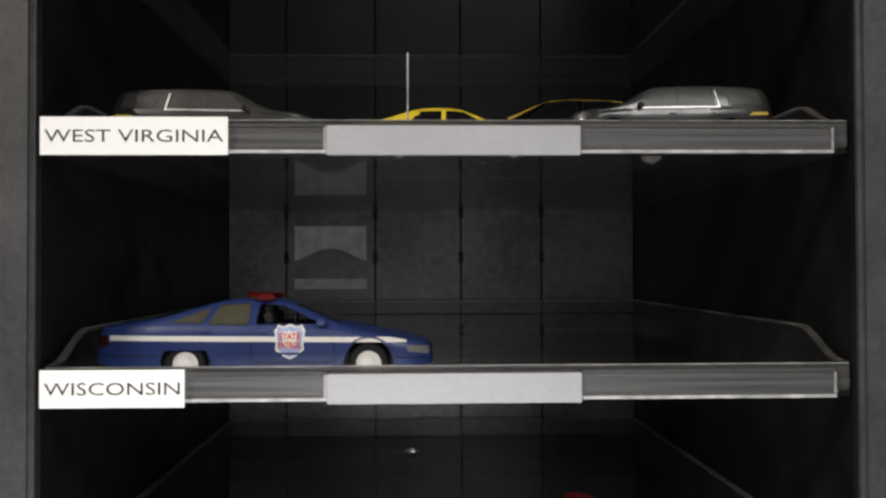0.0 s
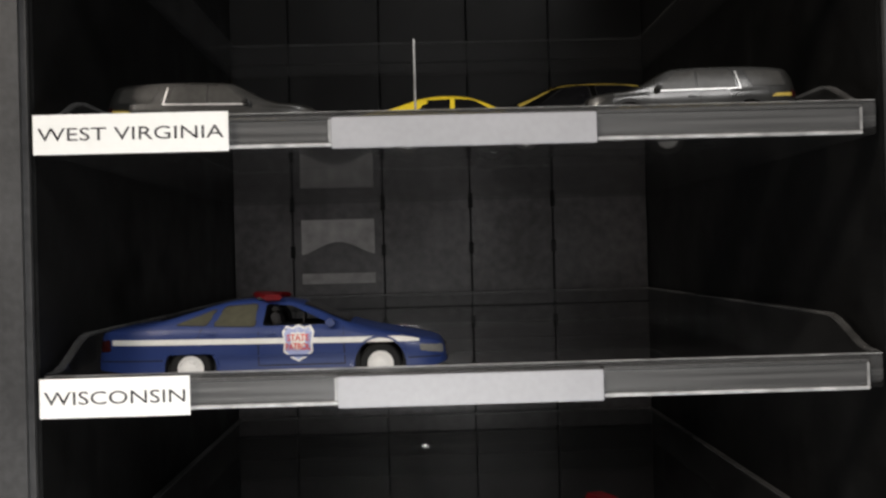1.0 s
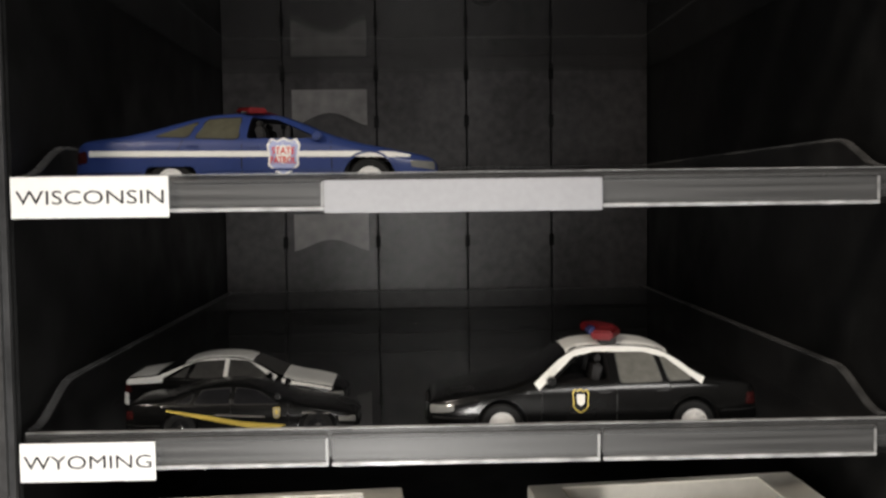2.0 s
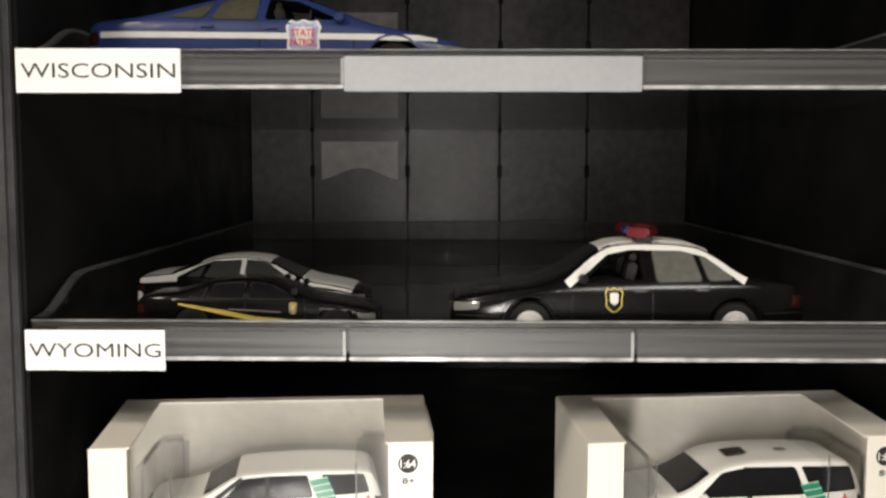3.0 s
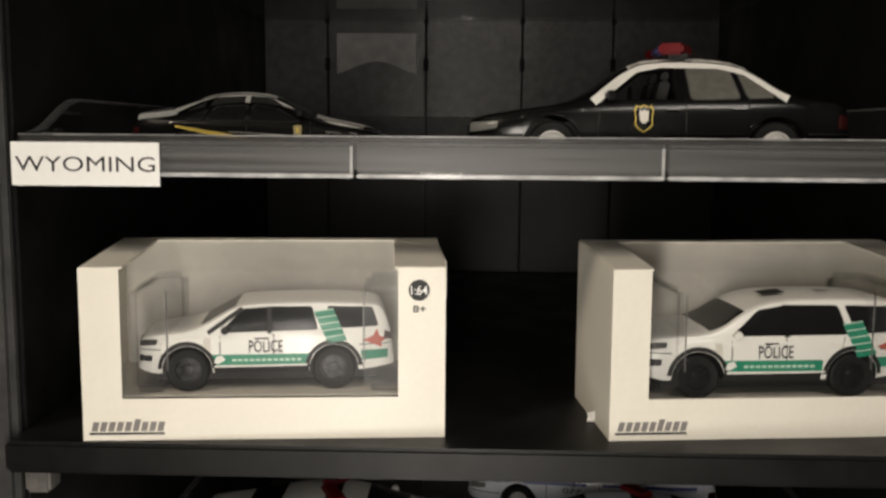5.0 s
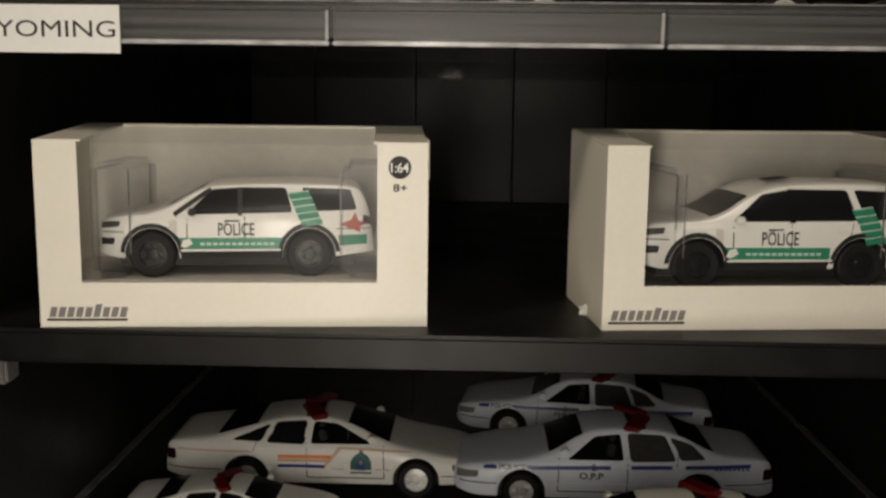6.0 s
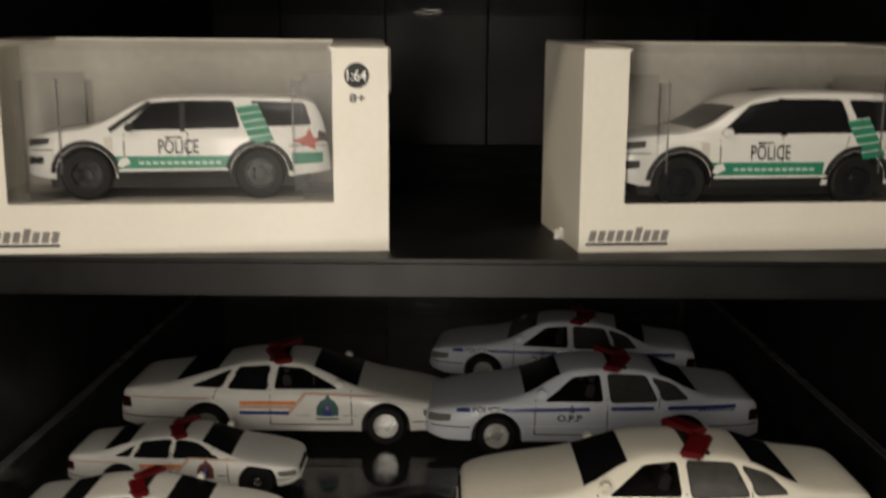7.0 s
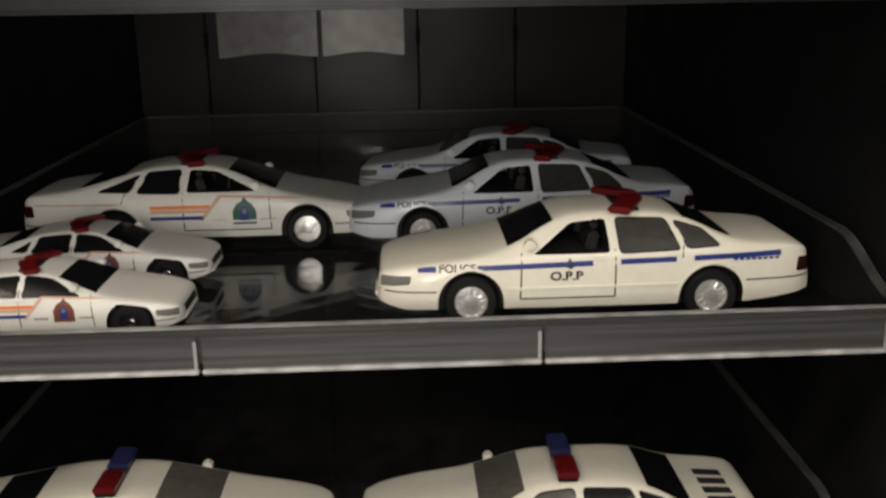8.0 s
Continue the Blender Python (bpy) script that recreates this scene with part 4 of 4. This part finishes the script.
def window_box(at, turn, label, deck):
    root = new("toy_box")
    tagged(root, label, "toy box", "boxed toy cars")
    root.matrix_world = pose(*at, 0, 0, turn)
    bv = 0.0002
    bm = bmesh.new()
    rims = [[bm.verts.new((x, y, z)) for x, z in ((0, BH), (0, 0), (BW, 0), (BW, BH), (WX1, BH), (WX1, WZ0), (WX0, WZ0), (WX0, BH))] for y in (0, T)]
    for v in rims:
        for a, b, c, d in ((0, 1, 6, 7), (1, 2, 5, 6), (2, 3, 4, 5)):
            bm.faces.new((v[a], v[b], v[c], v[d]))
    for i in range(8):
        bm.faces.new((rims[0][i], rims[0][(i + 1) % 8], rims[1][(i + 1) % 8], rims[1][i]))
    part("front_card", bm, CARD, root, "cream white printed card front with a window")
    slope = pose(0, 0, BH, 4.0, 0, 0) @ pose(0, 0, -BH)
    rise = BD * math.tan(radians(4.0))
    for x in (0, BW - T):
        bm = bmesh.new()
        rows = [[bm.verts.new((x + w, y, z)) for y, z in ((T, 0), (BD, 0), (BD, BH + rise - T), (T, BH - T))] for w in (0, T)]
        bm.faces.new(rows[0])
        bm.faces.new(rows[1])
        for i in range(4):
            bm.faces.new((rows[0][i], rows[0][(i + 1) % 4], rows[1][(i + 1) % 4], rows[1][i]))
        part("end_card", bm, CARD, root)
    bm = box(0.0002, WX0 + 0.001, 0.0004, BD, BH - T, BH + 0.0001, bv, slope)
    box_into(bm, WX1 - 0.001, BW - 0.0002, 0.0004, BD, BH - T, BH + 0.0001, bv, slope)
    box_into(bm, WX0, WX1, BD - 0.004, BD, BH - T, BH + 0.0001, bv, slope)
    part("top_card", bm, CARD, root)
    part("tuck_flap", box(BW - 0.0012, BW + 0.0009, 0.010, BD - 0.002, BH - 0.0115, BH + 0.0006, 0.0004), CARD, root, "slightly lifted end flap")
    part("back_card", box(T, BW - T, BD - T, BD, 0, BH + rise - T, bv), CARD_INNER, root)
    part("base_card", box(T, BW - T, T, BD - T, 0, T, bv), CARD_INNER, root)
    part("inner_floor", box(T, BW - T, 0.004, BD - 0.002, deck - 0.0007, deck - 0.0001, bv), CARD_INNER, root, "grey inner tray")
    part("front_film", box(WX0 - 0.002, WX1 + 0.002, T + 0.0001, T + 0.0003, WZ0 - 0.002, BH - 0.001), FILM, root, "clear window film")
    part("top_film", box(WX0 - 0.002, WX1 + 0.002, T, BD - 0.003, BH - 0.0010, BH - 0.0008, 0.0, slope), FILM, root, "clear window film")
    for x0, x1 in ((WX0 + 0.001, WX0 + 0.0125), (WX1 - 0.0105, WX1 + 0.004)):
        part("blister_end", box(x0, x1, 0.005, 0.040, 0.0128, 0.046, 0.0022), BLISTER, root, "clear moulded blister", 40)
        x = x1 if x0 < 0.05 else x0
        # Hazy strip that paints the highlight on the blister's fold.
        part("blister_highlight", box(x - 0.00025, x + 0.00025, 0.0046, 0.0051, 0.020, 0.0445, 0.0001), ACRYLIC_RIM, root, "painted highlight along the blister's folded edge")
    if deck < 0.012:
        fray = bmesh.new()
        for k, (dx, dy, dz) in enumerate(((0, 0.020, 0.001), (-0.0006, 0.021, 0.0018), (0.0003, 0.0195, 0.0026), (-0.0004, 0.0205, 0.0006))):
            box_into(fray, -0.0009, 0.0003, -0.0011, 0.0011, -0.0006, 0.0006, 0.0003, pose(dx - 0.0003, dy, dz, 25 * k, 40 - 30 * k, 20 * k))
        part("frayed_edge", fray, PAPER, root, "white frayed card edge")
    # plain bars in place of the maker's mark
    y = -0.0001
    part("maker_mark", box(0.0018, 0.0240, y, 0.0003, 0.0018, 0.0025), INK, root)
    n = 9
    for k in range(n):
        x = 0.0024 + 0.0218 * k / n
        bm = bmesh.new()
        vs = [bm.verts.new((x + dx + dz * 0.25, y, 0.0029 + dz)) for dx, dz in ((0, 0), (0.0018, 0), (0.0018, 0.0029 if k != 5 else 0.0037), (0, 0.0029 if k != 5 else 0.0037))]
        bm.faces.new(vs)
        part("maker_mark", bm, GREY_INK, root)
    disc = part("scale_mark", lathe([(0.00315, 0.0), (0.0032, 0.0001), (0.00315, 0.0002)], 40), INK, root, "round black scale mark")
    disc.location = (BW - 0.0080, y - 0.0001, 0.0456)
    t = part("lettering", flat_text("1:64", 0.0028, 0.0050, 0.95, 0.01), PAPER, disc)
    t.location = (-0.0025, -0.0001, -0.0014)
    t = part("lettering", flat_text("8+", 0.0022, 0.0040, 1.0, 0.02), INK, root)
    t.location = (BW - 0.0099, y, 0.0388)
    return root


def black_pillars(sh, r):
    for pts in ([(1.42, 1.19), (2.02, 1.61)], [(2.58, 1.19), (2.575, 1.62)]):
        trim(sh, r, pts, 0.085, CHASSIS, "black_pillar")


def park_suv(sh, windows, at, turn, label, text_x, rim, extra):
    r = make_car(sh, label, at, turn, WHITE, windows, DARK_GLASS, DARK_GLASS, rim, "five", shield=(1.24, 1.92), doors=[[(1.62, 0.42), (1.62, 1.1)], [(2.66, 0.42), (2.66, 1.14)], [(3.72, 0.95), (3.78, 1.16)]], handles=[(2.45, 1.02), (3.55, 1.03)], mirror=(1.72, 1.22), group="boxed toy cars", mirror_paint=CHASSIS if extra == 0 else None)
    both("green_band", lambda q: flank(sh, [(1.52, 0.53), (3.36, 0.53), (3.36, 0.74), (1.44, 0.74)], off=0.010, sides=q), GREEN, r)
    part("white_mark", flank(sh, [(1.50, 0.58), (1.58, 0.55), (1.72, 0.63), (1.66, 0.73), (1.55, 0.70)], (1,), off=0.016), WHITE, r)
    for k in range(12):
        x = 1.85 + k * 0.115
        part("print_bar", flank(sh, [(x, 0.60), (x + 0.085, 0.60), (x + 0.085, 0.65), (x, 0.65)], (1,), off=0.016), LIGHT_GREEN, r)
    for k in range(5):
        z = 0.94 + extra + k * 0.125
        d = -0.055 * k + (0.0 if extra == 0 else 0.30)
        both("hash_mark", lambda q: flank(sh, [(3.72 + d, z), (4.10 + d, z + 0.05), (4.06 + d, z + 0.15), (3.68 + d, z + 0.10)], off=0.014, sides=q), GREEN, r)
        both("hash_line", lambda q: flank(sh, [(3.68 + d, z + 0.10), (4.06 + d, z + 0.15), (4.055 + d, z + 0.172), (3.675 + d, z + 0.122)], off=0.015, sides=q), LIGHT_GREEN, r)
    both("green_band", lambda q: flank(sh, [(4.40, 0.58), (4.92, 0.60), (4.92, 0.78), (4.38, 0.78)], off=0.010, sides=q), GREEN, r)
    part("red_star", flank(sh, [(4.40, 0.98), (4.62, 1.06), (4.70, 1.20), (4.76, 1.04), (4.92, 1.0), (4.78, 0.92), (4.80, 0.82), (4.62, 0.90)], (1,), off=0.012), STAR_RED, r)
    part("lettering", flank_text(sh, "POLICE", text_x, 0.78, 0.24, 0.66, 1, 0.014, 0.01), INK, r, "black police lettering")
    part("print_bar", flank(sh, [(text_x + 0.12, 1.03), (text_x + 0.38, 1.03), (text_x + 0.38, 1.065), (text_x + 0.12, 1.065)], (1,), off=0.012), INK, r)
    part("small_print", flank(sh, [(1.30, 0.82), (1.44, 0.82), (1.44, 1.06), (1.30, 1.06)], (1,), off=0.012), CARD_INNER, r)
    if extra == 0:
        black_pillars(sh, r)
    both("sill_trim", lambda q: flank(sh, [(1.50, 0.34), (3.34, 0.34), (3.36, 0.51), (1.48, 0.51)], off=0.014, sides=q), CHASSIS, r)
    return r


B1, B2 = (-0.1263, 0.3475, 1.1851), (0.0317, 0.3560, 1.1851)
A1, A2 = 5.1, 6.0


def in_box(b, turn, x, y, z):
    p = pose(*b, 0, 0, turn) @ Vector((x, y, z))
    return tuple(p)


window_box(B1, A1, "white window box holding a white and green toy sport utility", 0.0128)
window_box(B2, A2, "white window box with worn corner holding a toy sport utility", 0.0105)
park_suv(explorer(64), EXPLORER_WINDOWS, in_box(B1, A1, 0.0530, 0.0235, 0.0129), 183 + A1, "white toy police sport utility with green bands in a box", 2.18, DARK_RIM, 0.0)
r = park_suv(tahoe(59.5), TAHOE_WINDOWS, in_box(B2, A2, 0.0562, 0.0235, 0.0105), 180 + A2, "large white toy police sport utility with green bands in a box", 2.12, DARK_RIM, -0.16)
part("roof_box", skin(tahoe(59.5), 2.42, 2.86, 0.27, 0.27, 0.05, centre=0.2), CHASSIS, r, "dark roof hatch")
part("roof_dome", skin(tahoe(59.5), 3.52, 3.76, 0.12, 0.12, 0.04, centre=0.2), GREY_INK, r, "grey roof dome")
trim(tahoe(59.5), r, [(2.67, 1.215), (2.65, 1.70)], 0.10, DARK_GLASS, "dark_pillar")

# ---- tray with the Canadian cars ----
Z5 = F5 + TRAY


def mountie(scale, form, windows, doors, at, turn, label, bar, rim, style, shield, rear, bar_x):
    sh = form(scale)
    r = make_car(sh, label, at, turn, WHITE, windows, DARK_GLASS, DARK_GLASS, rim, style, bar, bar_x, shield=shield, rear=rear, doors=doors, handles=[(2.72, 0.86), (3.62, 0.88)], mirror=(1.80, 1.03), group="white cars with coloured stripes", open_front=scale < 50)
    for z, m in ((0.735, ORANGE), (0.67, PALE_ORANGE), (0.565, NAVY)):
        both("side_stripe", lambda q: band(sh, [(2.50 + (0.74 - z) * 0.6, z), (3.42, z)], 0.055, off=0.010, sides=q), m, r)
    both("side_stripe", lambda q: flank(sh, [(2.30, 0.90), (2.38, 0.90), (2.68, 0.52), (2.62, 0.52)], off=0.010, sides=q), PALE_ORANGE, r)
    both("side_stripe", lambda q: band(sh, [(0.45, 0.80), (2.36, 0.89)], 0.03, off=0.010, sides=q), PALE_ORANGE, r)
    both("side_stripe", lambda q: band(sh, [(3.9, 0.80), (5.2, 0.80)], 0.022, off=0.010, sides=q), PALE_ORANGE, r)
    form2 = [(-0.5, -0.5), (0.5, -0.5), (0.5, 0.05), (0.33, 0.33), (0.12, 0.45), (0.0, 0.62), (-0.12, 0.45), (-0.33, 0.33), (-0.5, 0.05)]
    b = part("badge", flank(sh, [(1.98 + x * 0.36, 0.64 + y * 0.38) for x, y in form2], (-1,), off=0.012), TEAL if scale < 50 else BROWN, r, "dark crown crest")
    part("badge_field", flank(sh, [(1.98 + x * 0.14, 0.62 + y * 0.22) for x, y in form2], (-1,), off=0.018), NAVY, b)
    part("badge_charge", flank(sh, [(1.98 + x * 0.06, 0.66 + y * 0.07) for x, y in form2], (-1,), off=0.022), GREY_INK, b)
    for a, z in ((2.27, 0.50), (1.50, 0.50)):
        for k in range(4):
            both("print_bar", lambda q: flank(sh, [(a + k * 0.06, z), (a + k * 0.06 + 0.045, z), (a + k * 0.06 + 0.045, z + 0.03), (a + k * 0.06, z + 0.03)], off=0.010, sides=q), GREY_INK, r)
    return r


mountie(41, caprice, CAPRICE_WINDOWS, CAPRICE_DOORS, (-0.0685, 0.493, Z5), 0, "white toy sedan with orange and blue stripes and green crest", "low", SILVER_RIM, "steel", (1.50, 2.24), (3.82, 4.50), 2.85)
mountie(62, low_sedan, LOW_WINDOWS, SEDAN_DOORS, (-0.0965, 0.438, Z5), 0, "small white toy sedan with crest standing between larger cars", "low", DARK_RIM, "capped", (1.45, 2.12), (3.70, 4.25), 2.7)
mountie(62, low_sedan, LOW_WINDOWS, SEDAN_DOORS, (-0.0957, 0.391, Z5), 0, "small white toy sedan with striped doors near the tray front", "low", DARK_RIM, "capped", (1.45, 2.12), (3.70, 4.25), 2.7)


def provincial(at, turn, label, paint, scale=41):
    sh = crown(scale)
    r = make_car(sh, label, at, turn, paint, CROWN_WINDOWS, DARK_GLASS, SMOKE_GLASS, SILVER_RIM, "spoke", "low", 3.12, shield=(1.60, 2.18), rear=(3.78, 4.36), doors=CROWN_DOORS, handles=[(2.72, 0.86), (3.60, 0.88)], mirror=(1.86, 1.03), group="white cars with blue stripes", open_front=True)
    for a, b in ((0.50, 0.72), (1.22, 2.62), (2.96, 3.64), (3.86, 4.95)):
        both("blue_stripe", lambda q: band(sh, [(a, 0.745 + a * 0.022), (b, 0.745 + b * 0.022)], 0.06, off=0.010, sides=q), NAVY, r)
    part("lettering", flank_text(sh, "POLICE", 0.76, 0.725, 0.095, 0.44, 1, 0.012, 0.012), INK, r, "thin police lettering")
    part("lettering", flank_text(sh, "O.P.P", 2.10, 0.60, 0.115, 0.40, 1, 0.012, 0.03), INK, r, "black lettering on the front door")
    part("door_mark", flank(sh, [(2.28, 0.77), (2.34, 0.74), (2.40, 0.77), (2.34, 0.87)], (1,), off=0.016), BLUE_LENS, r)
    for k in range(8):
        x = 4.35 + k * 0.075
        part("print_bar", flank(sh, [(x, 0.785), (x + 0.05, 0.785), (x + 0.05, 0.81), (x, 0.81)], (1,), off=0.012), NAVY, r)
    return r


provincial((0.0530, 0.560, Z5), 172, "white toy patrol sedan with blue stripe parked behind others", COOL_WHITE, 43.0)
provincial((0.0545, 0.484, Z5), 180, "white toy patrol sedan with blue stripe and roof lights", COOL_WHITE)
provincial((0.0656, 0.4010, Z5), 180, "cream white toy patrol sedan with blue stripe near the tray front", CREAM, 42)

# ---- tray below ----
Z6 = F6 + TRAY
for form, wins, doors, at, turn, shield, rear, bx in ((caprice, CAPRICE_WINDOWS, CAPRICE_DOORS, (-0.083, 0.402, Z6), 0, (1.50, 2.24), (3.82, 4.50), 2.85), (crown, CROWN_WINDOWS, CROWN_DOORS, (0.058, 0.400, Z6), 180, (1.60, 2.18), (3.78, 4.36), 2.75)):
    sh = form(41)
    r = make_car(sh, "white toy patrol sedan with red and blue roof lights", at, turn, CREAM, wins, GREY_GLASS, DARK_GLASS, SILVER_RIM, "steel", "flat" if turn else "flat_flip", bx, shield=shield, rear=rear, doors=doors, mirror=(1.82, 1.03), group="white cars on the lowest tray")
    if turn:
        for k in range(4):
            part("print_bar", skin(sh, 4.62, 5.0, 0.10, 0.10, 0.012, 2, 0.62 - k * 0.30), INK, r)
